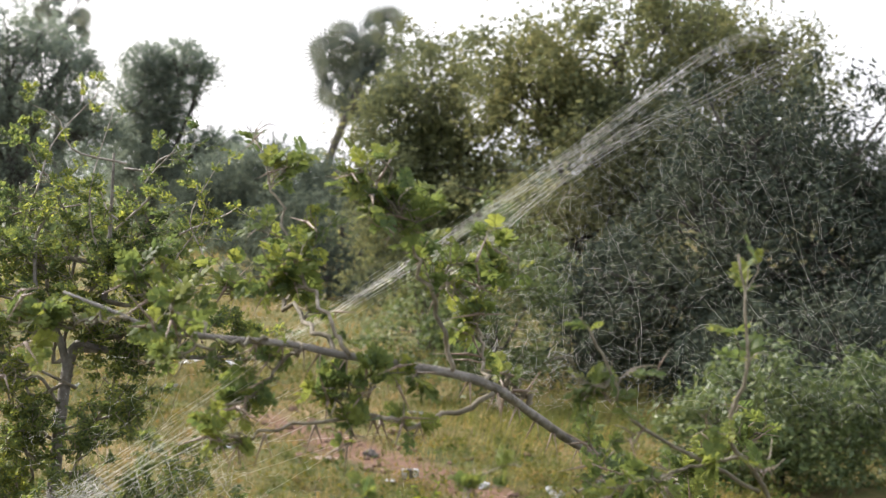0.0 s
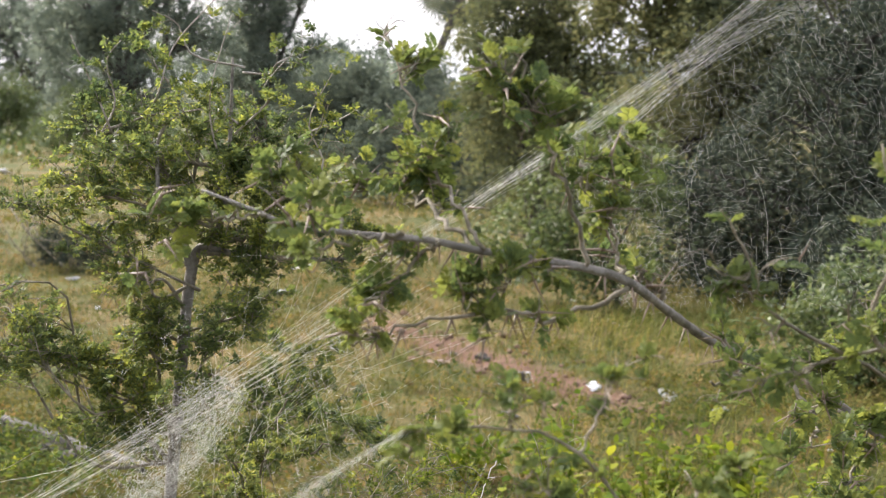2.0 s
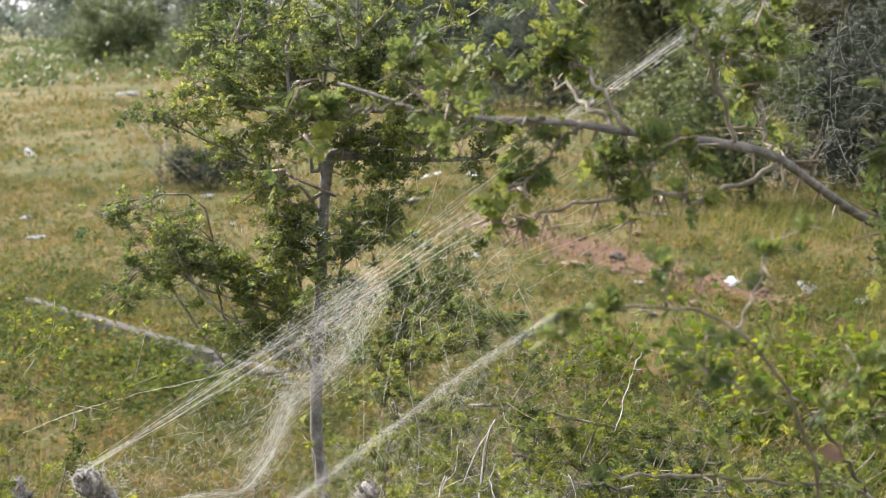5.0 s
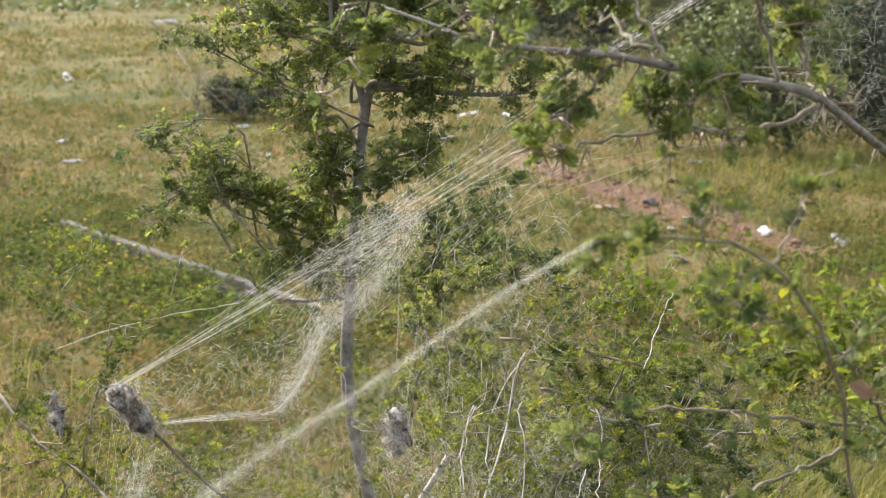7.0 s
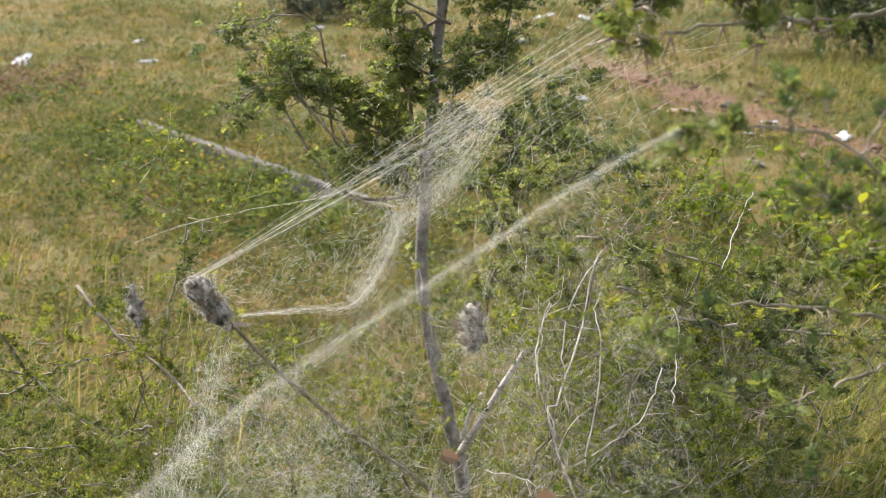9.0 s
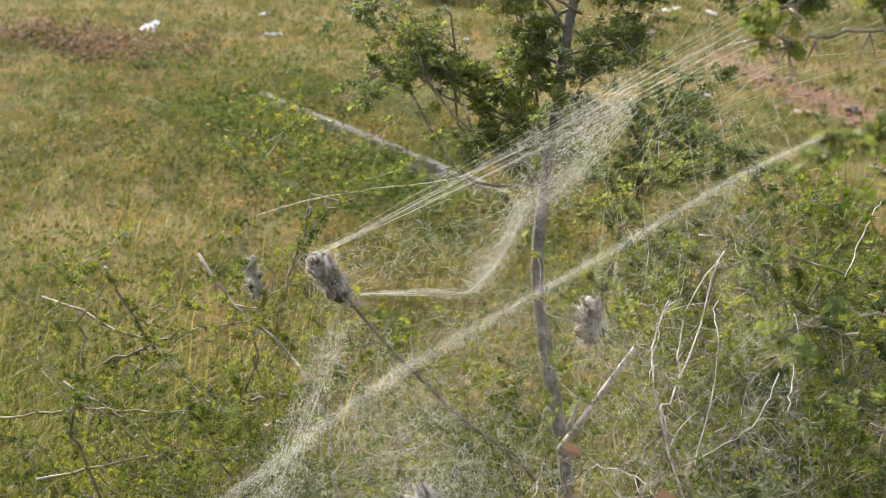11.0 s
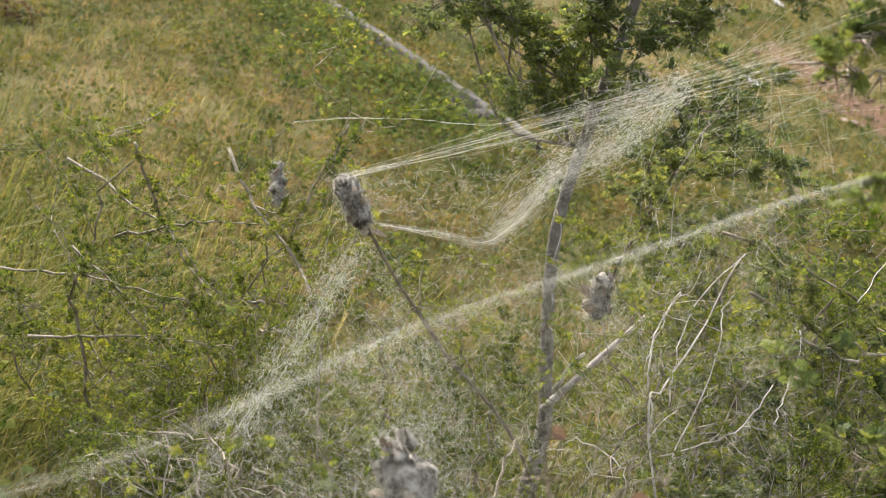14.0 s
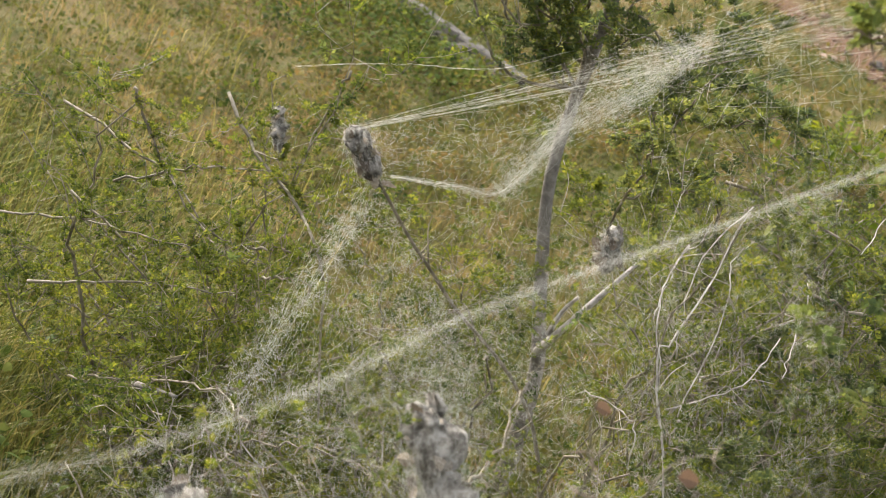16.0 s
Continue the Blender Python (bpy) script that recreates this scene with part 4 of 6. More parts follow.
bush("thorn_bush", (-0.42, 2.5), [(-0.29, 2.1, 1.11), (-0.30, 1.87, 0.92), (-0.11, 2.58, 1.10), (-0.30, 2.24, 1.08), (-0.06, 2.19, 1.06), (-0.43, 2.02, 1.0), (-0.33, 2.0, 0.91), (-0.55, 1.7, 0.78), (-0.19, 2.14, 1.0)],
     22, 71, 8000, "tangled thorn bush with pale twigs and silk", TWIG, ((-0.43, 1.95, 0.42), (0.08, 2.7, 0.96)), 0.0036, 0.017, None, 0.25, (-0.5, -0.3))
bush("thorn_bush", (-1.20, 2.62), [(-1.26, 2.28, 0.92), (-0.96, 2.40, 1.05), (-1.14, 2.52, 0.98), (-1.45, 2.3, 0.80), (-1.07, 2.28, 0.72), (-0.97, 2.0, 0.7), (-1.55, 2.5, 0.7)],
     24, 72, 10500, "low thorn bush with dark spiny twigs among grass", DARK_TWIG, ((-1.75, 2.2, 0.3), (-0.85, 2.9, 0.8)), 0.0042, 0.018)
bush("thorn_bush", (-0.62, 1.62), [(-0.76, 1.72, 0.76), (-0.43, 1.27, 1.0), (-0.36, 1.2, 0.98), (-0.50, 0.98, 1.04), (-0.88, 1.9, 0.68), (-1.06, 2.16, 0.55), (-0.33, 1.75, 0.84)],
     14, 73, 3600, "bare grey thorn bush under the near web", TWIG, ((-1.0, 1.45, 0.35), (-0.25, 1.95, 0.76)), 0.0042, 0.016, None, 0.6)
bush("leafy_thorn_bush", (-0.12, 2.85), [(-0.05, 2.6, 0.95), (-0.31, 2.6, 1.09), (-0.2, 2.6, 1.04), (-0.40, 2.65, 1.03), (0.0, 2.7, 0.85)],
     20, 74, 2800, "leafy thorn bush with level branches, leaf green darkened for shade", DARK_TWIG, ((-0.48, 2.45, 0.42), (-0.02, 3.0, 0.96)), 0.005, 0.02, SHADED_LEAF)


bush("low_thorn_bush", (-0.40, 3.82), [(-0.6, 3.7, 0.6), (-0.3, 3.7, 0.66), (-0.1, 3.6, 0.55)],
     18, 75, 9500, "low leafy thorn bush behind the slim trunk", DARK_TWIG, ((-0.78, 3.45, 0.15), (0.05, 4.2, 0.64)), 0.004, 0.021)


bush("thorn_bush", (-0.82, 2.8), [(-0.93, 2.5, 0.76), (-0.74, 2.55, 0.72), (-0.85, 2.4, 0.66)],
     14, 76, 5200, "small leafy thorn bush behind the hanging silk", TWIG, ((-1.0, 2.4, 0.28), (-0.68, 3.0, 0.72)), 0.0036, 0.018)


def twig_group(name, rows, seed, bark, label, base, leaves=0, leaf=0.012, thorns=3, side=3, length=0.05, mat=None):
    """A set of named twigs of one plant: control points and radius for each."""
    g = np.random.default_rng(seed)
    th = thing(name, base, label, "twig")
    fol, some, spurs = Pile(), False, Pile()
    for pts, r in rows:
        w, nodes = Pile(), []
        p = curve(pts, 15)
        p[1:-1] += g.normal(size=(13, 3)) * (0.0016 if bark is WHITE_TWIG else 0.0028)
        k = 0.62 if bark is WHITE_TWIG else 1.1
        twig_tree(w, p, r * k, max(0.0009, r * 0.5 * k), g, side, length, 1, nodes, fine=spurs)
        tw = part("twig", w, bark, th)
        nodes = nodes or [(q, unit(p[-1] - p[0])) for q in p[2:]]
        thorn_pieces(tw, nodes, thorns * 2, g, 0.017)
        if bark is DARK_TWIG:
            thorn_pieces(tw, [(q, unit(p[-1] - p[0])) for q in p[1:]], 9, g, 0.019)
        if leaves:
            leaf_mass(fol, nodes, leaves * 2, g, leaf * 0.7, tuft=2)
            some = True
    if spurs.n:
        part("spur_fuzz", spurs, bark, th, kind="stuff")
    if some:
        part("foliage", fol, mat or BUSH_LEAF, th, smooth=False, kind="stuff")


twig_group("bleached_branch", [
    ([(-0.24, 2.0, 0.45), (-0.259, 1.985, 0.696), (-0.334, 2.005, 0.91), (-0.325, 2.025, 0.94), (-0.304, 2.085, 1.029), (-0.289, 2.125, 1.11)], 0.0030),
    ([(-0.324, 2.005, 0.881), (-0.361, 2.055, 0.982), (-0.35, 2.105, 1.047)], 0.0019),
    ([(-0.289, 2.005, 0.846), (-0.275, 2.055, 0.984), (-0.291, 2.105, 1.037), (-0.281, 2.105, 1.065)], 0.0016),
    ([(-0.308, 2.005, 0.855), (-0.225, 2.055, 0.905), (-0.2, 2.105, 0.965)], 0.0014),
    ([(-0.321, 1.905, 0.804), (-0.332, 1.905, 0.865), (-0.407, 1.955, 0.864)], 0.0014),
    ([(-0.322, 2.107, 0.888), (-0.331, 2.107, 0.951), (-0.332, 2.157, 1.023), (-0.293, 2.207, 1.096)], 0.0016),
    ([(-0.361, 2.057, 0.95), (-0.363, 2.107, 0.997), (-0.351, 2.127, 1.039)], 0.0012),
    ([(-0.179, 2.007, 0.949), (-0.18, 2.107, 0.962), (-0.186, 2.157, 1.021), (-0.198, 2.157, 1.032)], 0.0012),
    ([(-0.138, 2.407, 1.025), (-0.119, 2.507, 1.072), (-0.1, 2.557, 1.11)], 0.0013)],
    201, WHITE_TWIG, "bleached forked dead branch in the thorn bush", (-0.24, 2.0, 0.45), thorns=2, side=1)
twig_group("bleached_branch", [
    ([(-1.3, 2.3, 0.42), (-1.181, 2.205, 0.494), (-0.986, 2.005, 0.636), (-0.819, 1.805, 0.744)], 0.0022),
    ([(-0.819, 1.805, 0.744), (-0.769, 1.745, 0.738), (-0.794, 1.705, 0.678)], 0.0013),
    ([(-0.767, 1.745, 0.727), (-0.713, 1.745, 0.75), (-0.645, 1.725, 0.767), (-0.54, 1.705, 0.774)], 0.0013),
    ([(-0.497, 1.755, 0.765), (-0.486, 1.905, 0.757), (-0.514, 2.105, 0.766)], 0.0026),
    ([(-0.845, 2.305, 0.675), (-0.728, 2.305, 0.717), (-0.704, 2.305, 0.736)], 0.0012)],
    202, DARK_TWIG, "pale broken branch low among the thorns", (-1.3, 2.3, 0.42), thorns=2)
twig_group("thorn_twig", [
    ([(-1.485, 2.466, 0.823), (-1.332, 2.416, 0.806), (-1.222, 2.366, 0.797), (-1.137, 2.316, 0.767), (-1.066, 2.316, 0.72)], 0.0024),
    ([(-1.285, 2.316, 0.936), (-1.259, 2.316, 0.902), (-1.208, 2.316, 0.823), (-1.083, 2.266, 0.753)], 0.0026),
    ([(-1.189, 2.466, 0.932), (-1.114, 2.416, 0.876), (-1.012, 2.366, 0.837), (-0.894, 2.266, 0.774), (-0.85, 2.3, 0.5)], 0.0034),
    ([(-0.971, 2.416, 1.046), (-0.997, 2.416, 0.959), (-1.011, 2.376, 0.844)], 0.0020),
    ([(-1.363, 2.316, 0.732), (-1.202, 2.266, 0.695), (-1.137, 2.216, 0.685)], 0.0020)],
    203, DARK_TWIG, "dark spiny twigs with a few small leaves", (-0.9, 2.3, 0.5), 90, 0.013, 7)
twig_group("thorn_twig", [
    ([(-1.316, 2.366, 0.753), (-1.181, 2.366, 0.822), (-1.042, 2.366, 0.863)], 0.0022),
    ([(-1.359, 2.216, 0.599), (-1.156, 2.216, 0.668), (-1.002, 2.216, 0.706)], 0.0022),
    ([(-1.037, 2.316, 0.744), (-0.95, 2.266, 0.785), (-0.904, 2.266, 0.804)], 0.0024),
    ([(-0.966, 2.216, 0.747), (-0.847, 2.166, 0.792)], 0.0020),
    ([(-1.555, 2.416, 0.607), (-1.337, 2.366, 0.669), (-1.126, 2.316, 0.71)], 0.0022)],
    204, DARK_TWIG, "straight grey-brown thorn twigs over green leaves", (-1.2, 2.3, 0.6), 70, 0.013, 7)
twig_group("leafy_branch", [
    ([(-0.280, 2.304, 0.887), (-0.176, 2.354, 0.835), (-0.059, 2.404, 0.747)], 0.0028),
    ([(-0.296, 2.454, 0.976), (-0.183, 2.504, 0.935), (-0.052, 2.504, 0.887)], 0.003),
    ([(-0.274, 1.954, 0.843), (-0.186, 1.954, 0.822)], 0.0026),
    ([(-0.367, 2.513, 1.038), (-0.209, 2.513, 1.018), (-0.019, 2.463, 0.977)], 0.0026),
    ([(-0.210, 2.313, 0.975), (-0.074, 2.313, 0.966), (0.090, 2.213, 0.988)], 0.0026)],
    205, DARK_TWIG, "level acacia branches with small leaves darkened for shade", (0.1, 2.5, 0.6), 260, 0.019, 6, 8, 0.09, SHADED_LEAF)


# ---- silk ----
def hair_lines(pile, lines, r):
    for p in lines:
        threads(pile, p[:-1], p[1:], r)


def bundle(pile, pts, count, g, spread0, spread1, r, n=24, sag=0.0):
    """Many fine threads along one line, drawn together at its start."""
    p = curve(pts, n)
    s = np.linspace(0, 1, n)[:, None]
    for _ in range(count):
        a, b = g.normal(size=3) * spread0, g.normal(size=3) * spread1
        q = p + a * (1 - s) + b * s + g.normal(size=(n, 3)) * 0.0006
        q[:, 2] -= sag * g.random() * 4 * (s * (1 - s))[:, 0]
        threads(pile, q[:-1], q[1:], r * (0.6 + 0.8 * g.random()))


def net(pile, sheet, nu, nv, g, r, jit=0.42, drop=0.15, rough=0.004, torn=False):
    """An irregular web of cells on sheet(u, v), u and v from 0 to 1."""
    i, j = np.meshgrid(np.arange(nu), np.arange(nv), indexing="ij")
    u = (i + jit * g.normal(size=i.shape)) / (nu - 1)
    v = (j + jit * g.normal(size=i.shape)) / (nv - 1)
    p = sheet(np.clip(u, -0.05, 1.05).ravel(), np.clip(v, -0.05, 1.05).ravel()).reshape(nu, nv, 3)
    p = p + g.normal(size=p.shape) * rough
    a, b = [], []
    hole = 0.5 + 0.5 * np.sin(0.31 * i + 1.3 * np.sin(0.23 * j)) * np.sin(0.37 * j + 1.1 * np.sin(0.19 * i))
    for x, y, keep in ((p[:-1], p[1:], (i + j)[:-1] >= 0), (p[:, :-1], p[:, 1:], (i + j)[:, :-1] % 2 == 0)):
        loss = drop + (0.9 - drop) * hole[: keep.shape[0], : keep.shape[1]] if torn else drop
        keep = keep & (g.random(keep.shape) > loss)
        a.append(x[keep])
        b.append(y[keep])
    a, b = np.concatenate(a), np.concatenate(b)
    m = 0.5 * (a + b) + g.normal(size=a.shape) * 0.0032
    rr = r * (0.5 + 0.9 * g.random(len(a)))
    threads(pile, a, m, rr)
    threads(pile, m, b, rr)


def tangle(pile, at, n, length, r, g, flat=0.6):
    """Short crinkled bits of thread strewn over the given places."""
    p = at[g.integers(0, len(at), n)] + g.normal(size=(n, 3)) * 0.008
    way = unit(g.normal(size=(n, 3)) * [1, flat, 1])
    for _ in range(4):
        q = p + way * (length * (0.3 + 0.8 * g.random((n, 1))))
        threads(pile, p, q, r * (0.5 + g.random(n)))
        p, way = q, unit(way + 0.9 * g.normal(size=(n, 3)) * [1, flat, 1])


def upper_web():
    g = np.random.default_rng(81)
    th = thing("silk_web", (-0.05, 1.7, 1.58), "pale spider silk curtain hung from the acacia limb", "web")
    ridge, second, sheet = Pile(), Pile(), Pile()
    top = [(-0.20, 1.62, 1.52), (-0.10, 1.78, 1.575), (0.17, 2.4, 1.745), (0.45, 2.9, 1.94), (0.66, 3.2, 2.04), (1.06, 3.7, 2.25)]
    bundle(ridge, top, 38, g, 0.003, 0.015, 0.00004, 40, 0.012)
    low = [(0.0, 1.8, 1.60), (0.17, 2.38, 1.72), (0.30, 2.62, 1.80), (0.42, 2.8, 1.855), (0.60, 3.0, 1.94), (1.0, 3.5, 2.12)]
    bundle(second, low, 26, g, 0.003, 0.018, 0.00004, 40, 0.016)
    top_line, low_line = curve(low, 200), curve([(0.06, 2.0, 1.44), (0.25, 2.3, 1.40), (0.55, 2.5, 1.36), (0.85, 2.7, 1.32), (1.2, 3.0, 1.30)], 200)

    def hang(u, v):
        k = np.clip((u * 199).astype(int), 0, 199)
        a, b = top_line[k], low_line[k]
        p = a + (b - a) * v[:, None]
        p[:, 1] += 0.05 * np.sin(7 * u + 4 * v)
        return p

    net(sheet, hang, 100, 50, g, 0.000045, 0.5, 0.2, 0.008)
    uu, vv = g.random(900), g.random(900) ** 1.3
    tangle(sheet, hang(uu, vv), 300, 0.012, 0.000045, g)
    ridge_line = curve(top, 200)

    def between(u, v):
        k = np.clip((20 + u * 170).astype(int), 0, 199)
        return ridge_line[k] + (top_line[k] - ridge_line[k]) * v[:, None] * 1.15

    net(sheet, between, 90, 9, g, 0.00005, 0.6, 0.5, 0.003)
    # loose hanging threads
    lines = []
    for _ in range(8):
        u = g.random()
        a = hang(np.array([u]), np.array([g.random() * 0.3]))[0]
        b = hang(np.array([min(1, max(0, u + 0.1 * g.normal()))]), np.array([0.7 + 0.4 * g.random()]))[0]
        lines.append(wander(a, b, 9, g, 0.15))
    hair_lines(sheet, lines, 0.00008)
    part("ridge", ridge, SILK, th)
    part("second_ridge", second, SILK, th)
    part("curtain", sheet, SILK, th, "loose irregular mesh of silk")


def middle_web():
    g = np.random.default_rng(82)
    th = thing("silk_web", (-0.77, 1.91, 1.10), "fanned silk web stretched between bush and limb", "web")
    C, A, K = np.array([-0.765, 1.905, 1.115]), np.array([-0.16, 1.43, 1.535]), np.array([-0.41, 2.09, 1.29])
    fan, low, veil = Pile(), Pile(), Pile()
    for _ in range(20):
        e = A + g.normal(size=3) * [0.026, 0.02, 0.02] + [-0.01, 0, -0.014]
        c = C + g.normal(size=3) * 0.0025
        q = curve([c, c + (e - c) * 0.5 + [0, 0, -0.012 * g.random()], e], 16)
        q[1:-1] += g.normal(size=(14, 3)) * 0.0007
        threads(fan, q[:-1], q[1:], 0.00013 * (0.4 + g.random()))
    edge = [(-0.72, 1.93, 1.06), (-0.65, 2.01, 1.05), (-0.61, 2.06, 1.042), (-0.585, 2.12, 1.075), (-0.56, 2.13, 1.13), (-0.50, 2.12, 1.18), (-0.45, 2.10, 1.23), tuple(K)]
    bundle(low, edge, 16, g, 0.0016, 0.018, 0.00006, 40, 0.006)
    bundle(low, edge[:5], 7, g, 0.0012, 0.0024, 0.00011, 24)
    e_line, r_line = curve(edge, 200), curve([C, C + (A - C) * 0.5, C + (A - C) * 0.72], 200)

    def sail(u, v):
        k = np.clip((u * 199).astype(int), 0, 199)
        p = e_line[k] + (r_line[k] - e_line[k]) * v[:, None]
        p[:, 1] += 0.05 * np.sin(np.pi * v) * np.sin(np.pi * u)
        return p

    net(veil, sail, 84, 34, g, 0.00006, 0.5, 0.42, 0.006, True)
    # long threads along the sail, denser to the upper end
    for _ in range(44):
        u0 = 0.25 + 0.75 * g.random()
        u1 = min(1, u0 + 0.15 + 0.25 * g.random())
        v0, v1 = g.random(), g.random()
        a, b = sail(np.array([u0]), np.array([v0]))[0], sail(np.array([u1]), np.array([v1]))[0]
        q = wander(a, b, 6, g, 0.04)
        threads(veil, q[:-1], q[1:], 0.00009)
    # threads that fan past the knot to the limb, and hang to the right
    for _ in range(26):
        a = K + g.normal(size=3) * [0.07, 0.05, 0.05] + [0.0, 0, -0.02]
        b = A + g.normal(size=3) * [0.06, 0.05, 0.03] + [0.01, 0.02, -0.03]
        q = wander(a, b, 7, g, 0.05)
        threads(veil, q[:-1], q[1:], 0.00009)
    for _ in range(10):
        a = A + (C - A) * g.uniform(0.0, 0.35) + g.normal(size=3) * 0.01
        b = a + np.array([-0.05 + 0.12 * g.random(), 0.1 * g.normal(), -0.05 - 0.14 * g.random()])
        q = wander(a, b, 7, g, 0.08)
        threads(veil, q[:-1], q[1:], 0.00011)
    uu, vv = g.random(900), g.random(900)
    tangle(veil, sail(0.35 + 0.65 * uu, vv), 220, 0.009, 0.00008, g)
    tangle(veil, sail(uu, vv), 420, 0.009, 0.00007, g)
    # the soft sheet that rises from the bend to the knot
    tangle(veil, sail(0.28 + 0.52 * uu, 0.32 * vv ** 1.6 * (0.3 + uu)), 1900, 0.006, 0.00005, g)
    around = K + g.normal(size=(500, 3)) * [0.10, 0.08, 0.09] + (A - K) * g.uniform(-0.25, 0.6, (500, 1)) + [0.02, 0, -0.05]
    tangle(veil, around, 420, 0.009, 0.00008, g)
    part("fan_line", fan, SILK, th, kind="stuff")
    part("lower_edge", low, SILK, th)
    part("veil", veil, SILK, th, "thin dusty silk veil")
    # curtain that falls from the wrapped twig to the bush below
    th = thing("silk_web", (-0.78, 1.90, 1.06), "silk threads falling from the wrapped twig", "web")
    fall, sheet = Pile(), Pile()
    for a, b, k in (((-0.775, 1.90, 1.10), (-0.80, 1.86, 0.62), 4), ((-0.74, 1.91, 1.05), (-0.80, 1.80, 0.70), 6), ((-0.735, 1.93, 1.03), (-0.84, 1.78, 0.66), 5)):
        for _ in range(k):
            q = wander(np.array(a) + g.normal(size=3) * 0.006, np.array(b) + g.normal(size=3) * [0.02, 0.02, 0.03], 10, g, 0.03)
            threads(fall, q[:-1], q[1:], 0.00009)

    def drape(u, v):
        a = np.array([-0.745, 1.91, 1.05]) + (np.array([-0.64, 2.06, 0.89]) - np.array([-0.745, 1.91, 1.05])) * u[:, None]
        b = np.array([-0.86, 1.78, 0.70]) + (np.array([-0.48, 1.9, 0.68]) - np.array([-0.86, 1.78, 0.70])) * u[:, None]
        return a + (b - a) * v[:, None] + np.stack([0 * u, 0.04 * np.sin(6 * u + 3 * v), 0 * u], -1)

    net(sheet, drape, 60, 60, g, 0.00006, 0.5, 0.35, 0.008, True)
    uu, vv = g.random(800), g.random(800)
    tangle(sheet, drape(uu, vv), 1500, 0.007, 0.00006, g)
    # matted silk along the outer fold
    fold = drape(0.12 * g.random(600), 0.1 + 0.9 * g.random(600))
    tangle(sheet, fold, 800, 0.007, 0.00009, g)
    part("falling_thread", fall, SILK, th, kind="stuff")
    part("drape", sheet, SILK, th)
    # a torn shroud over the thorn bush below
    th = thing("silk_web", (-0.45, 2.05, 0.95), "silvery silk film spread over the thorn bush", "web")
    film = Pile()

    def shroud(u, v):
        a = np.array([-0.66, 2.02, 1.02]) + (np.array([-0.16, 2.12, 1.03]) - np.array([-0.66, 2.02, 1.02])) * u[:, None]
        b = np.array([-0.86, 1.80, 0.58]) + (np.array([-0.22, 1.86, 0.62]) - np.array([-0.86, 1.80, 0.58])) * u[:, None]
        return a + (b - a) * v[:, None] + np.stack([0 * u, 0.06 * np.sin(7 * u + 4 * v) + 0.04 * np.sin(15 * v), 0 * u], -1)

    net(film, shroud, 80, 64, g, 0.00006, 0.55, 0.45, 0.014, True)
    uu, vv = g.random(2500), g.random(2500)
    tangle(film, shroud(uu * 0.8, vv), 1700, 0.008, 0.00006, g)
    part("film", film, SILK, th)
    # one long thread over the left twigs
    th = thing("silk_thread", (-0.97, 2.40, 1.05), "single long silk thread over twig tips", "web")
    line = Pile()
    p = curve([(-1.10, 2.50, 1.0), (-0.985, 2.42, 1.052), (-0.93, 2.61, 1.04), (-0.85, 2.85, 1.02), (-0.775, 3.24, 1.03)], 40)
    for _ in range(3):
        q = p + g.normal(size=p.shape) * 0.0012
        threads(line, q[:-1], q[1:], 0.00016)
    part("strand", line, SILK, th)


def near_web():
    g = np.random.default_rng(83)
    th = thing("silk_web", (-0.13, 1.145, 1.45), "thick silk rope with a hazy veil below", "web")
    rope, fuzz = Pile(), Pile()
    path = [(-0.76, 0.96, 0.98), (-0.64, 0.90, 1.09), (-0.50, 0.82, 1.205), (-0.39, 0.79, 1.30), (-0.335, 0.825, 1.347), (-0.29, 0.89, 1.372), (-0.24, 0.94, 1.40), (-0.19, 0.99, 1.43), (-0.155, 1.04, 1.447), (-0.12, 1.145, 1.452)]
    bundle(rope, path, 24, g, 0.0042, 0.0022, 0.000032, 60)
    tangle(rope, curve(path, 400), 260, 0.008, 0.00003, g)
    line = curve(path, 200)

    def hang(u, v):
        k = np.clip((u * 170).astype(int), 0, 199)
        p = line[k] + np.stack([0.10 * v, 0.12 * v + 0.03 * np.sin(9 * u), -0.36 * v * (0.5 + 0.5 * u)], -1)
        return p

    net(fuzz, hang, 90, 40, g, 0.00003, 0.7, 0.35, 0.008)
    for _ in range(60):
        u = g.random()
        a, b = hang(np.array([u]), np.array([0.0]))[0], hang(np.array([np.clip(u - 0.1 + 0.2 * g.random(), 0, 1)]), np.array([0.4 + 0.6 * g.random()]))[0]
        q = wander(a, b, 6, g, 0.08)
        threads(fuzz, q[:-1], q[1:], 0.00004)
    uu, vv = g.random(800), g.random(800) ** 1.5
    tangle(fuzz, hang(uu, vv), 900, 0.008, 0.00004, g)
    part("rope", rope, SILK, th)
    part("veil", fuzz, SILK, th, "faint torn silk veil")


upper_web()
middle_web()
near_web()


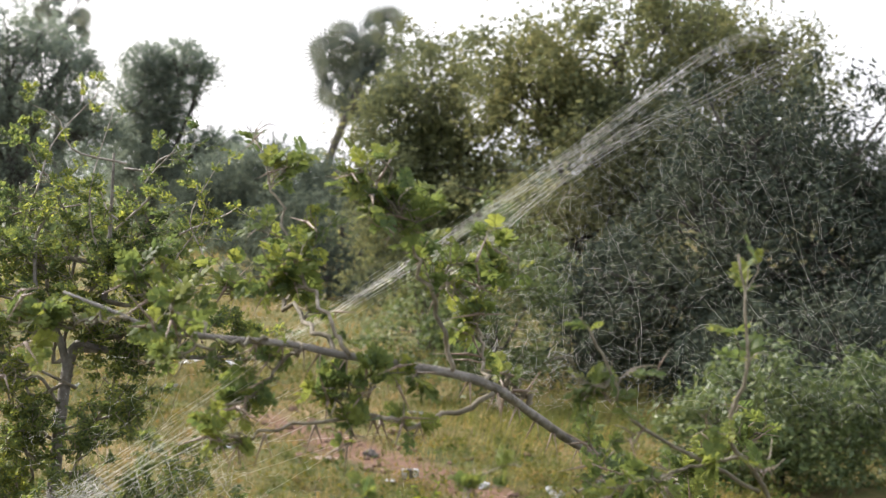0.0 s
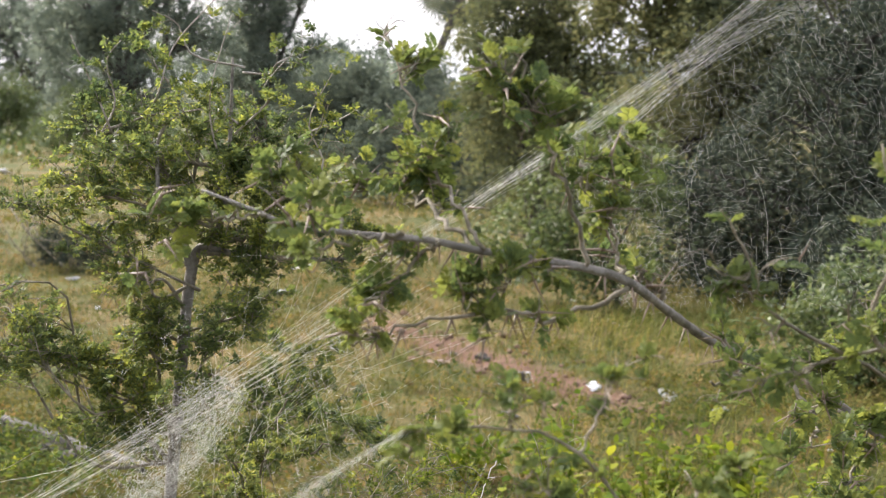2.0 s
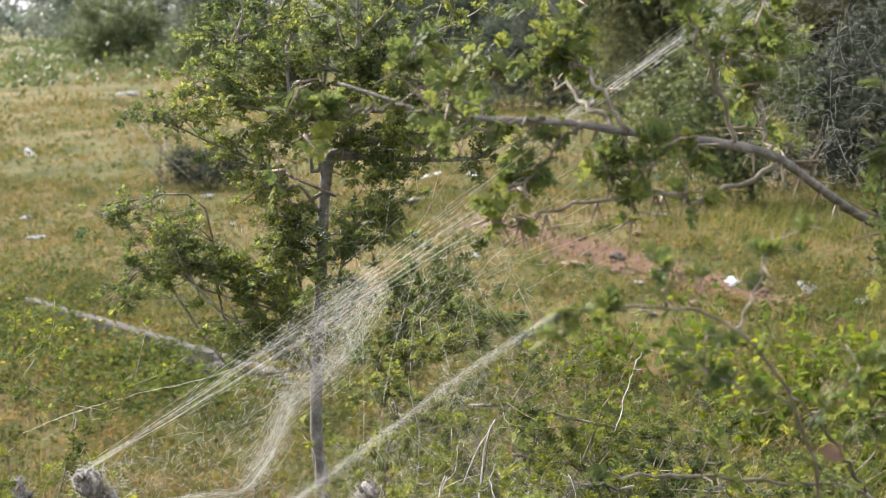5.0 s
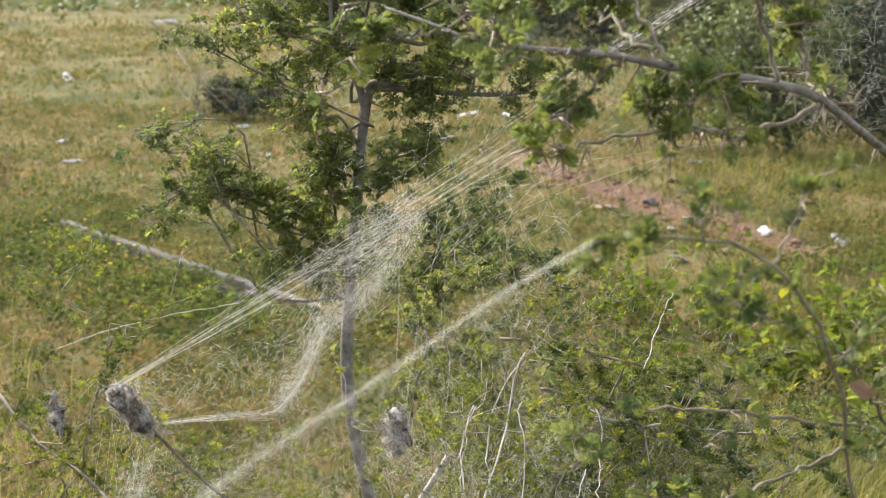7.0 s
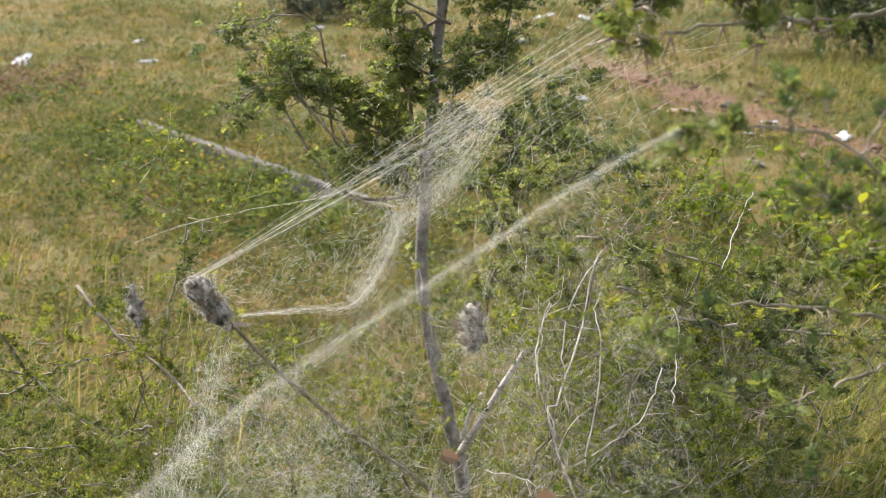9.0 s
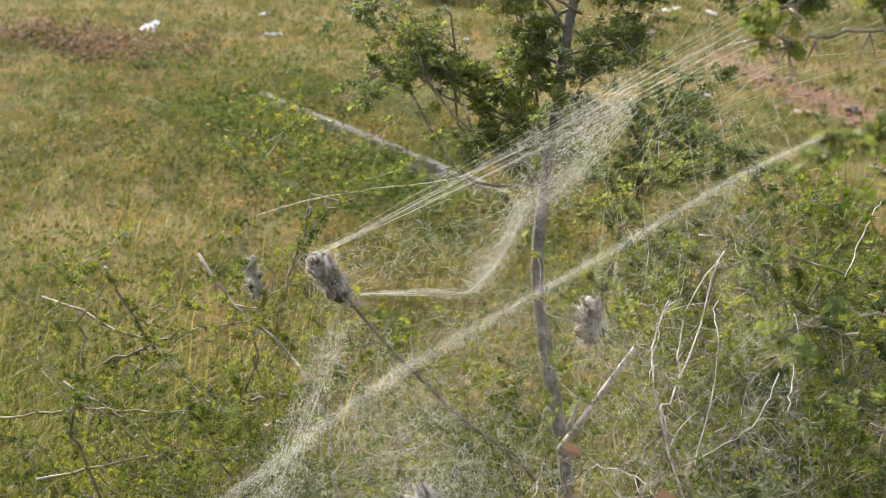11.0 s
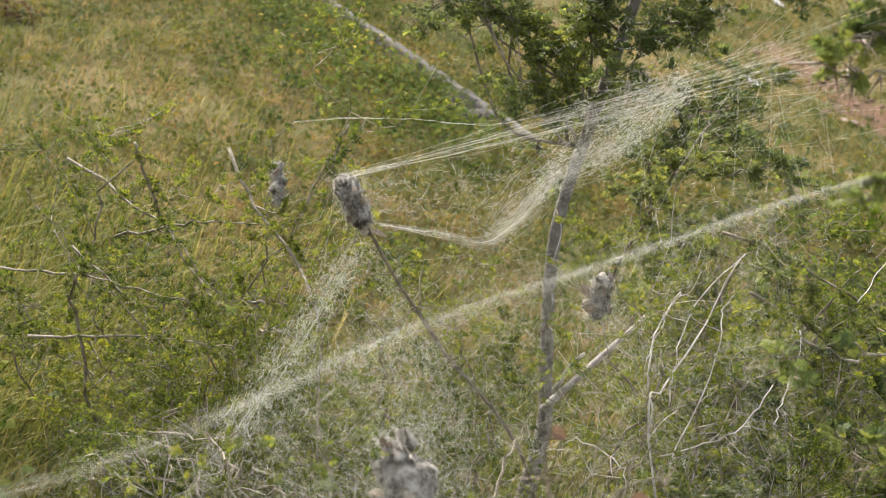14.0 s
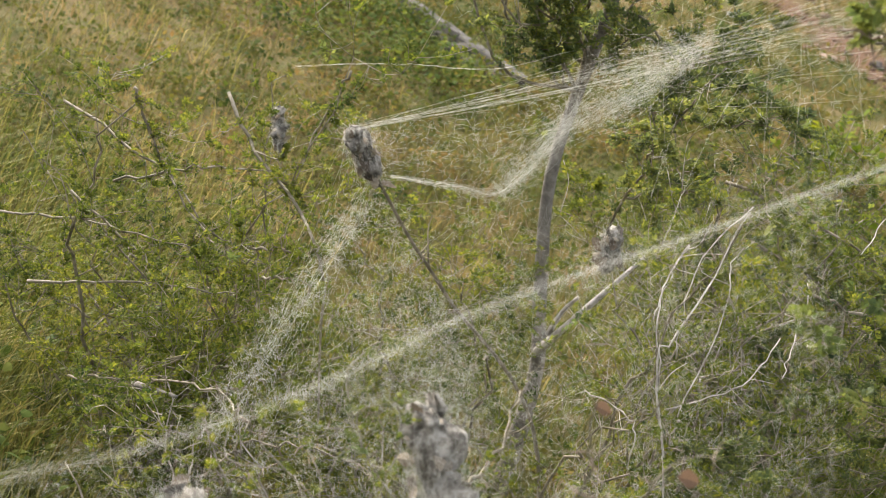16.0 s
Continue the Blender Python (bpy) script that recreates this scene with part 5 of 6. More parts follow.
# ---- leaves wrapped in silk ----
def wrapped(path, radius, seed, flakes, label, group="silk wads"):
    """A matted wad: an uneven core, curled dead leaves that stick out of it, and silk drawn tight over all."""
    g = np.random.default_rng(seed)
    p = curve(path, 22)
    th = thing("silk_wad", p[-1], label, "silk wad", group)
    core, wrap = Pile(), Pile()
    u = np.linspace(0.06, 0.98, 22)
    prof = np.sin(np.pi * u) ** 0.6 * (1.05 - 0.55 * u) * (0.8 + 0.35 * np.sin(9 * u + g.uniform(0, 6)) ** 2)
    tube(core, p + g.normal(size=p.shape) * radius * 0.10, radius * 0.72 * prof, 14)
    v = core.v[-1]
    q = g.uniform(0, 6.3, 4)
    k = 1.0 / radius
    swell = np.sin(2.2 * k * v[:, 0] + q[0]) * np.sin(2.6 * k * v[:, 2] + q[1]) + 0.6 * np.sin(5.3 * k * v[:, 1] + q[2]) * np.sin(4.7 * k * v[:, 2] + q[3])
    axis_at = np.repeat(p, 14, axis=0)
    core.v[-1] = v + unit(v - axis_at) * (swell * radius * 0.26)[:, None] + g.normal(size=v.shape) * radius * 0.06
    part("core", core, OLD_SILK, th, "matted grey silk over dead leaves")
    flake = []
    for _ in range(4):
        c = np.linspace(0, 1, 5)
        w = 0.30 * np.sin(np.pi * (0.08 + 0.86 * c)) * (0.8 + 0.4 * g.random(5))
        curl, roll = g.uniform(0.4, 1.1), g.uniform(0.3, 0.7)
        mid = np.stack([np.sin(curl * c * 1.5) / (curl * 1.5), 0 * c, (1 - np.cos(curl * c * 1.5)) / (curl * 1.5)], -1)
        left, right = mid + np.stack([0 * c, w, roll * w], -1), mid + np.stack([0 * c, -w, roll * w * 1.2], -1)
        f = [[a, b, d] for i in range(4) for a, b, d in ((i, i + 1, i + 6), (i, i + 6, i + 5), (i, i + 11, i + 1), (i, i + 10, i + 11))]
        flake.append(Pile().add(np.concatenate([mid, left, right]), f).mesh("dead_leaf", DEAD_LEAF, False))
    t = unit(np.gradient(p, axis=0))
    for k in range(int(flakes * 1.3)):
        i = int(g.integers(1, 21))
        side = unit(np.cross(t[i], g.normal(size=3)))
        place_piece("dead_leaf", flake[k % 4], th, p[i] + side * radius * prof[i] * 0.62, unit(side * 0.45 + t[i] * g.normal() + 0.35 * g.normal(size=3)), min(radius, 0.024) * (0.5 + 0.6 * g.random()), g.normal() * 1.5)
    a = p[g.integers(2, 20, 900)] + g.normal(size=(900, 3)) * radius * 0.36
    b = p[g.integers(2, 20, 900)] + g.normal(size=(900, 3)) * radius * 0.36
    keep = np.linalg.norm(a - b, axis=1) < radius * 2.2
    threads(wrap, a[keep], b[keep], 0.00008)
    at = p[g.integers(1, 21, 700)] + g.normal(size=(700, 3)) * radius * 0.36
    tangle(wrap, at, 450, radius * 0.2, 0.00006, g, 1.0)
    part("silk_wrap", wrap, SILK, th, kind="stuff")


wrapped([(-0.776, 1.912, 1.112), (-0.766, 1.918, 1.090), (-0.752, 1.925, 1.065), (-0.733, 1.937, 1.038)], 0.026, 91, 16, "grey silk-wrapped twig end full of dead leaves")
wrapped([(-1.085, 2.43, 0.945), (-1.065, 2.41, 0.915), (-1.055, 2.40, 0.885)], 0.018, 92, 10, "small dark silk wad on a thorn twig")
wrapped([(-0.440, 2.0, 1.062), (-0.432, 2.0, 1.035), (-0.437, 2.01, 1.005)], 0.022, 93, 16, "brown curled leaf wad tied with silk")
wrapped([(-0.335, 1.18, 0.93), (-0.375, 1.20, 1.00), (-0.415, 1.235, 1.06), (-0.44, 1.25, 1.108)], 0.044, 94, 26, "close grey silk wad with dead leaves")
wrapped([(-0.49, 0.955, 1.035), (-0.505, 0.96, 1.07), (-0.53, 0.965, 1.10)], 0.03, 95, 14, "pale silk wad close below the rope")


def dead_stem():
    """The bare twig under the wrapped end."""
    g = np.random.default_rng(96)
    th = thing("dead_twig", (-0.42, 2.4, 0.5), "bare brown twig ending in silk wrapping", "twig")
    w = Pile()
    nodes = []
    twig_tree(w, curve([(-0.42, 2.45, 0.02), (-0.5, 2.3, 0.6), (-0.64, 2.06, 0.88), (-0.69, 1.975, 0.975), (-0.745, 1.915, 1.07)], 30), 0.0034, 0.002, g, 5, 0.05, 1, nodes)
    part("stem", w, DARK_TWIG, th)
    w2 = Pile()
    tube(w2, wander((-0.705, 3.22, 0.375), (-0.54, 3.2, 0.66), 11, g, 0.06), [0.009, 0.0065, 0.004], 9, 0.15)
    tube(w2, wander((-0.69, 3.21, 0.425), (-0.648, 3.2, 0.53), 7, g, 0.06), [0.006, 0.0035], 8, 0.15)
    part("stub", w2, WHITE_TWIG, th, "pale broken stub")
    nd = [(np.array(p), np.array([-0.4, -0.3, 0.8])) for p in curve([(-0.5, 2.3, 0.6), (-0.64, 2.06, 0.88), (-0.69, 1.975, 0.975)], 10)]
    thorn_pieces(th, nd, 8, g, 0.02)
    # a stouter grey branch end low on the bush
    w3 = Pile()
    tube(w3, wander((-1.18, 2.3, 0.45), (-1.0, 2.06, 0.585), 10, g, 0.08), [0.0045, 0.0052, 0.003], 8, 0.25)
    part("branch_end", w3, BARK, th, "broken grey branch end")


dead_stem()


# ---- concrete kerb lying in the weeds ----
def kerb():
    a, b = np.array([-3.72, 8.86]), np.array([-1.72, 6.84])
    d = (b - a) / np.linalg.norm(b - a)
    s = np.array([-d[1], d[0]])
    g = np.random.default_rng(101)
    th = thing("concrete_kerb", (*(0.5 * (a + b)), 0), "long weathered concrete kerb half buried in weeds", "kerb")
    cuts = [0, 0.27, 0.52, 0.78, 1.0]
    L = np.linalg.norm(b - a)
    for i in range(4):
        p = Pile()
        u = np.linspace(cuts[i] * L + 0.008, cuts[i + 1] * L - 0.008, 9)
        prof = np.array([[-0.030, -0.08], [-0.030, 0.075], [-0.024, 0.083], [0.024, 0.083], [0.030, 0.075], [0.030, -0.08]])
        v = np.array([[*(a + d * q + s * x), z + 0.0] for q in u for x, z in prof]) + g.normal(size=(54, 3)) * 0.0022
        v[:, 2] += 0.005 * g.normal()
        f = []
        for r in range(8):
            for k in range(6):
                k2 = (k + 1) % 6
                f += [[r * 6 + k, r * 6 + k2, (r + 1) * 6 + k2], [r * 6 + k, (r + 1) * 6 + k2, (r + 1) * 6 + k]]
        for k in range(1, 5):
            f += [[0, k + 1, k], [48, 48 + k, 49 + k]]
        p.add(v, f)
        part("kerb_block", p, CONCRETE, th, smooth=False)


kerb()


# ---- litter ----
def litter():
    g = np.random.default_rng(111)
    kinds = []
    for s in range(5):
        bm = bmesh.new()
        bmesh.ops.create_icosphere(bm, subdivisions=3, radius=0.5)
        off = Vector(g.normal(size=3) * 10)
        for v in bm.verts:
            n = noise.noise(v.co * 2.6 + off) + 0.6 * noise.noise(v.co * 6.5 + off)
            v.co = v.co * (1 + 0.55 * n)
            v.co.z = max(-0.1, v.co.z * 0.38) + 0.08 + 0.12 * noise.noise(v.co * 4 + off)
            v.co.x *= 1.5
        me = bpy.data.meshes.new("crumpled_bag")
        bm.to_mesh(me)
        bm.free()
        me.materials.append(PLASTIC if s < 4 else PINK_PLASTIC)
        kinds.append(me)
    spots = [(-0.18, 12.2, 0.15, 0), (-1.37, 10.53, 0.10, 1), (-2.3, 15.05, 0.2, 2), (-2.2, 13.32, 0.16, 3), (-4.14, 14.05, 0.17, 0), (-7.67, 18.85, 0.26, 1), (-0.27, 9.42, 0.10, 2), (-0.2, 8.47, 0.10, 3),
             (0.64, 8.96, 0.17, 1), (0.49, 12.1, 0.12, 2), (0.24, 9.26, 0.09, 0), (-0.70, 10.15, 0.17, 4), (-5.36, 12.9, 0.13, 3), (-4.78, 11.7, 0.12, 2), (-11.0, 32.2, 0.35, 0), (-4.0, 15.4, 0.2, 1), (-2.9, 13.0, 0.10, 2), (0.88, 8.52, 0.13, 3),
             (1.33, 7.68, 0.09, 0), (-4.29, 7.68, 0.05, 1), (-5.75, 11.55, 0.22, 2), (-3.4, 12.2, 0.08, 3), (-1.9, 15.0, 0.16, 0), (0.26, 9.15, 0.08, 3), (-10.4, 31.0, 0.3, 2)]
    for x, y, size, k in spots:
        size *= 0.72
        ob = new("plastic_litter", kinds[k])
        ob.matrix_basis = pose(x, y, float(ground_z(x, y)) + 0.015, 12 * g.normal(), 12 * g.normal(), 360 * g.random()) @ Matrix.Diagonal((size, size * (0.5 + 0.4 * g.random()), size * 0.5, 1))
        tagged(ob, "faded pink plastic scrap on bare earth" if k == 4 else "crumpled white plastic litter on the grass", "litter", "scattered litter")
    # a white carton on its side
    th = thing("white_carton", (-0.16, 9.46, 0.03), "small white carton with a grey print band", "litter")
    for nm, (sx, sy, sz), dz, mat in (("box", (0.10, 0.05, 0.055), 0.028, PLASTIC), ("print_band", (0.045, 0.053, 0.058), 0.028, CONCRETE)):
        bm = bmesh.new()
        bmesh.ops.create_cube(bm, size=1)
        for v in bm.verts:
            v.co = Vector((v.co.x * sx - 0.16, v.co.y * sy + 9.46, v.co.z * sz + dz + float(ground_z(-0.16, 9.46)) + 0.02))
        bmesh.ops.bevel(bm, geom=bm.edges[:], offset=0.004, segments=2, affect="EDGES")
        me = bpy.data.meshes.new(nm)
        bm.to_mesh(me)
        bm.free()
        me.materials.append(mat)
        part(nm, me, mat, th)
    # clods and stones on the red strip
    def rock(seed, mat):
        bm = bmesh.new()
        bmesh.ops.create_icosphere(bm, subdivisions=2, radius=0.5)
        for v in bm.verts:
            v.co *= 1 + 0.5 * noise.noise(v.co * 2 + Vector((seed * 7.0, 0, 0)))
            v.co.z *= 0.6
        me = bpy.data.meshes.new("clod")
        bm.to_mesh(me)
        bm.free()
        me.materials.append(mat)
        return me
    clods = [rock(s, STONE) for s in range(4)]
    for k in range(70):
        t, w = g.uniform(-2.0, 2.0), g.normal() * 0.3
        x, y = -0.45 + t * math.cos(radians(-62)) - w * math.sin(radians(-62)), 10.35 + t * math.sin(radians(-62)) + w * math.cos(radians(-62))
        size = 0.03 + 0.05 * g.random() ** 2
        ob = new("earth_clod", clods[k % 4])
        ob.matrix_basis = pose(x, y, float(ground_z(x, y)) + size * 0.2, 0, 0, 360 * g.random()) @ Matrix.Diagonal((size, size, size, 1))
        tagged(ob, "small red earth clod on the bare strip", "clod", "clods on the red strip")
    dark = rock(9, DARK_STONE)
    for x, y, size in ((-0.43, 10.3, 0.085), (-0.62, 10.5, 0.05), (-0.4, 10.25, 0.06), (-2.12, 7.15, 0.16), (-2.0, 7.02, 0.13), (-1.86, 6.92, 0.14), (-2.28, 7.28, 0.12)):
        ob = new("dark_stone", dark)
        ob.matrix_basis = pose(x, y, float(ground_z(x, y)) + size * 0.25, 0, 0, 360 * g.random()) @ Matrix.Diagonal((size, size, size, 1))
        tagged(ob, "dark stone lying on the ground", "stone")


litter()


# ---- weeds ----
def weed(base, height, width, seed, n=19, leaf=0.048, mat=None):
    """A soft herb: upright stalks with oval leaves."""
    g = np.random.default_rng(seed)
    base = np.array([*base, float(ground_z(*base))])
    th = thing("broadleaf_weed", base, "fresh green weed with oval leaves", "weed", "field weeds")
    st, lv = Pile(), Pile()
    at, way = [], []
    for _ in range(n):
        tip = base + np.array([g.normal() * width * 0.5, g.normal() * width * 0.5, height * (0.5 + 0.6 * g.random())])
        p = wander(base + [*(g.normal(size=2) * width * 0.12), 0], tip, 9, g, 0.15)
        tube(st, p, [0.004, 0.0015], 4)
        for i in range(3, 9):
            for _ in range(2):
                at.append(p[i])
                way.append(unit(g.normal(size=3) * [1, 1, 0.4] + [0, 0, 0.15]))
    at, way = np.array(at), np.array(way)
    scatter(lv, OVAL_V * [1, 1.25, 1], OVAL_F, at, frames_of(way, roll=g.normal(size=len(at)) * 0.4), leaf * (0.5 + 0.8 * g.random(len(at))))
    part("stalk", st, mat or WEED_LEAF, th, kind="stuff")
    part("foliage", lv, mat or WEED_LEAF, th, smooth=False, kind="stuff")


for k, (x, y, h, w) in enumerate(((0.02, 6.6, 0.42, 0.3), (0.42, 6.4, 0.46, 0.3), (0.75, 6.6, 0.40, 0.28), (-0.35, 6.9, 0.30, 0.25), (-0.25, 5.6, 0.30, 0.2), (0.55, 5.4, 0.4, 0.3), (0.2, 5.9, 0.35, 0.25), (1.05, 6.0, 0.4, 0.3))):
    weed((x, y), h, w, 120 + k)
for k, (x, y, h, w) in enumerate(((-1.62, 2.35, 0.34, 0.3), (-1.85, 2.6, 0.30, 0.3), (-1.38, 2.05, 0.34, 0.3), (-2.05, 2.3, 0.26, 0.3))):
    weed((x, y), h, w, 140 + k, 34, 0.03, BED_LEAF)


def weed_bed():
    """The leafy bed along the kerb, with a few yellow flowers."""
    g = np.random.default_rng(131)
    lv, fl = Pile(), Pile()
    a, b = np.array([-3.9, 9.0]), np.array([-1.6, 6.6])
    n = 330
    t = g.random(n)
    c = a + (b - a) * t[:, None] + np.array([-0.7, -0.7]) * (0.06 + 0.8 * np.abs(g.normal(size=(n, 1))) * 0.5)
    more = np.stack([g.normal(-4.4, 0.6, 120), g.normal(9.6, 0.7, 120)], -1)
    c = np.vstack([c, more])
    k = 20
    h = 0.04 + 0.11 * g.random((len(c), 1))
    p = c[:, None] + g.normal(size=(len(c), k, 2)) * 0.07
    z = ground_z(p[..., 0], p[..., 1]) + 0.02 + h * g.random((len(c), k))
    at = np.concatenate([p, z[..., None]], -1).reshape(-1, 3)
    way = unit(g.normal(size=at.shape) * [1, 1, 0.5] + [0, 0, 0.2])
    scatter(lv, OVAL_V * [1, 1.2, 1], OVAL_F, at, frames_of(way, roll=g.normal(size=len(at)) * 0.5), 0.016 + 0.02 * g.random(len(at)))
    tagged(new("weed_bed", lv.mesh("weed_bed", BED_LEAF, False)), "low leafy weeds growing along the kerb", "weeds", kind="stuff")
    f = np.concatenate([np.array([-3.0, 7.5]) + g.normal(size=(5, 2)) * 0.14, np.array([-2.9, 6.9]) + g.normal(size=(4, 2)) * 0.16, np.array([-3.4, 8.1]) + g.normal(size=(3, 2)) * 0.2])
    at = np.concatenate([f, (ground_z(f[:, 0], f[:, 1]) + 0.14 + 0.08 * g.random(len(f)))[:, None]], -1)
    for q in range(5):
        way = np.tile([math.cos(q * 1.257), math.sin(q * 1.257), 0.5], (len(at), 1))
        scatter(fl, OVAL_V * [1, 1.5, 1], OVAL_F, at, frames_of(way), 0.013)
    tagged(new("yellow_flowers", fl.mesh("yellow_flowers", FLOWER, False)), "small yellow flowers among the weeds", "flowers", kind="stuff")


weed_bed()


# ---- grass ----
BLADE_F = np.array([[0, 1, 3], [0, 3, 2], [2, 3, 4]])


def blades(pile, xy, height, width, g, lean=0.5, wind=(0.2, 0.0)):
    n = len(xy)
    a = g.random(n) * 2 * np.pi
    d = np.stack([np.cos(a), np.sin(a)], -1)
    s = np.stack([-d[:, 1], d[:, 0]], -1)
    h = height * (0.45 + 0.8 * g.random(n))
    bend = (d * (lean * g.random((n, 1))) + np.array(wind) * g.random((n, 1))) * h[:, None]
    z0 = ground_z(xy[:, 0], xy[:, 1])
    w = width * (0.6 + 0.7 * g.random(n))[:, None]

    def p(q, z):
        return np.concatenate([q, z[:, None]], -1)

    v = np.stack([p(xy + s * w, z0), p(xy - s * w, z0), p(xy + bend * 0.35 + s * w * 0.8, z0 + h * 0.55), p(xy + bend * 0.35 - s * w * 0.8, z0 + h * 0.55), p(xy + bend, z0 + h * (0.98 - 0.25 * g.random(n)))], 1)
    pile.many(v, BLADE_F)


def patchy(n, x0, x1, y0, y1, g, scale=0.8, thin=0.35):
    """Random places, thinned where the sward is poor."""
    xy = np.stack([g.uniform(x0, x1, n), g.uniform(y0, y1, n)], -1)
    f = np.sin(xy[:, 0] / scale * 2.1 + 1.7 * np.sin(xy[:, 1] / scale)) + np.sin(xy[:, 1] / scale * 1.7 + 2.2 * np.sin(xy[:, 0] / scale * 0.7))
    keep = g.random(n) < thin + (1 - thin) * (0.5 + 0.25 * f)
    t = (xy - [-0.45, 10.35]) @ np.array([[math.cos(radians(-62)), -math.sin(radians(-62))], [math.sin(radians(-62)), math.cos(radians(-62))]])
    bare = (t[:, 0] / 2.7) ** 2 + (t[:, 1] / 0.27) ** 2 < 0.7 + 0.5 * np.sin(9 * xy[:, 0]) * np.sin(7 * xy[:, 1])
    return xy[keep & ~(bare & (g.random(n) < 0.75))]


def tufts(pile, c, per, height, width, spread, g):
    """Tussocks: blades that lean out from common centres."""
    n = len(c)
    h = height * (0.5 + 0.9 * g.random((n, 1)))
    off = g.normal(size=(n, per, 2)) * spread * (0.6 + 0.8 * g.random((n, 1, 1)))
    xy = (c[:, None] + off).reshape(-1, 2)
    out = (off / (np.linalg.norm(off, axis=-1, keepdims=True) + 1e-6)).reshape(-1, 2)
    m = len(xy)
    s = np.stack([-out[:, 1], out[:, 0]], -1)
    s = unit(s + 0.6 * g.normal(size=s.shape))
    hh = (h * (0.5 + 0.7 * g.random((n, per)))).reshape(-1)
    bend = (out * (0.25 + 0.8 * g.random((m, 1))) + np.array([0.15, 0]) * g.random((m, 1))) * hh[:, None]
    z0 = ground_z(xy[:, 0], xy[:, 1])
    w = (width * (0.6 + 0.7 * g.random(m)))[:, None]

    def p(q, z):
        return np.concatenate([q, z[:, None]], -1)

    v = np.stack([p(xy + s * w, z0), p(xy - s * w, z0), p(xy + bend * 0.4 + s * w * 0.85, z0 + hh * 0.6), p(xy + bend * 0.4 - s * w * 0.85, z0 + hh * 0.6), p(xy + bend, z0 + hh * (0.95 - 0.4 * g.random(m)))], 1)
    pile.many(v, BLADE_F)


def herbs(pile, c, per, spread, height, leaf, g):
    """Creeping clumps of small oval leaves."""
    n = len(c)
    off = g.normal(size=(n, per, 2)) * spread * (0.5 + g.random((n, 1, 1)))
    xy = c[:, None] + off
    z = ground_z(xy[..., 0], xy[..., 1]) + 0.008 + height * (0.3 + g.random((n, 1))) * g.random((n, per))
    at = np.concatenate([xy, z[..., None]], -1).reshape(-1, 3)
    way = unit(g.normal(size=at.shape) * [1, 1, 0.5] + [0, 0, 0.15])
    scatter(pile, SLIM_V * [1, 1.6, 1], SLIM_F, at, frames_of(way, roll=g.normal(size=len(at)) * 0.5), leaf * (0.5 + 0.9 * g.random(len(at))))


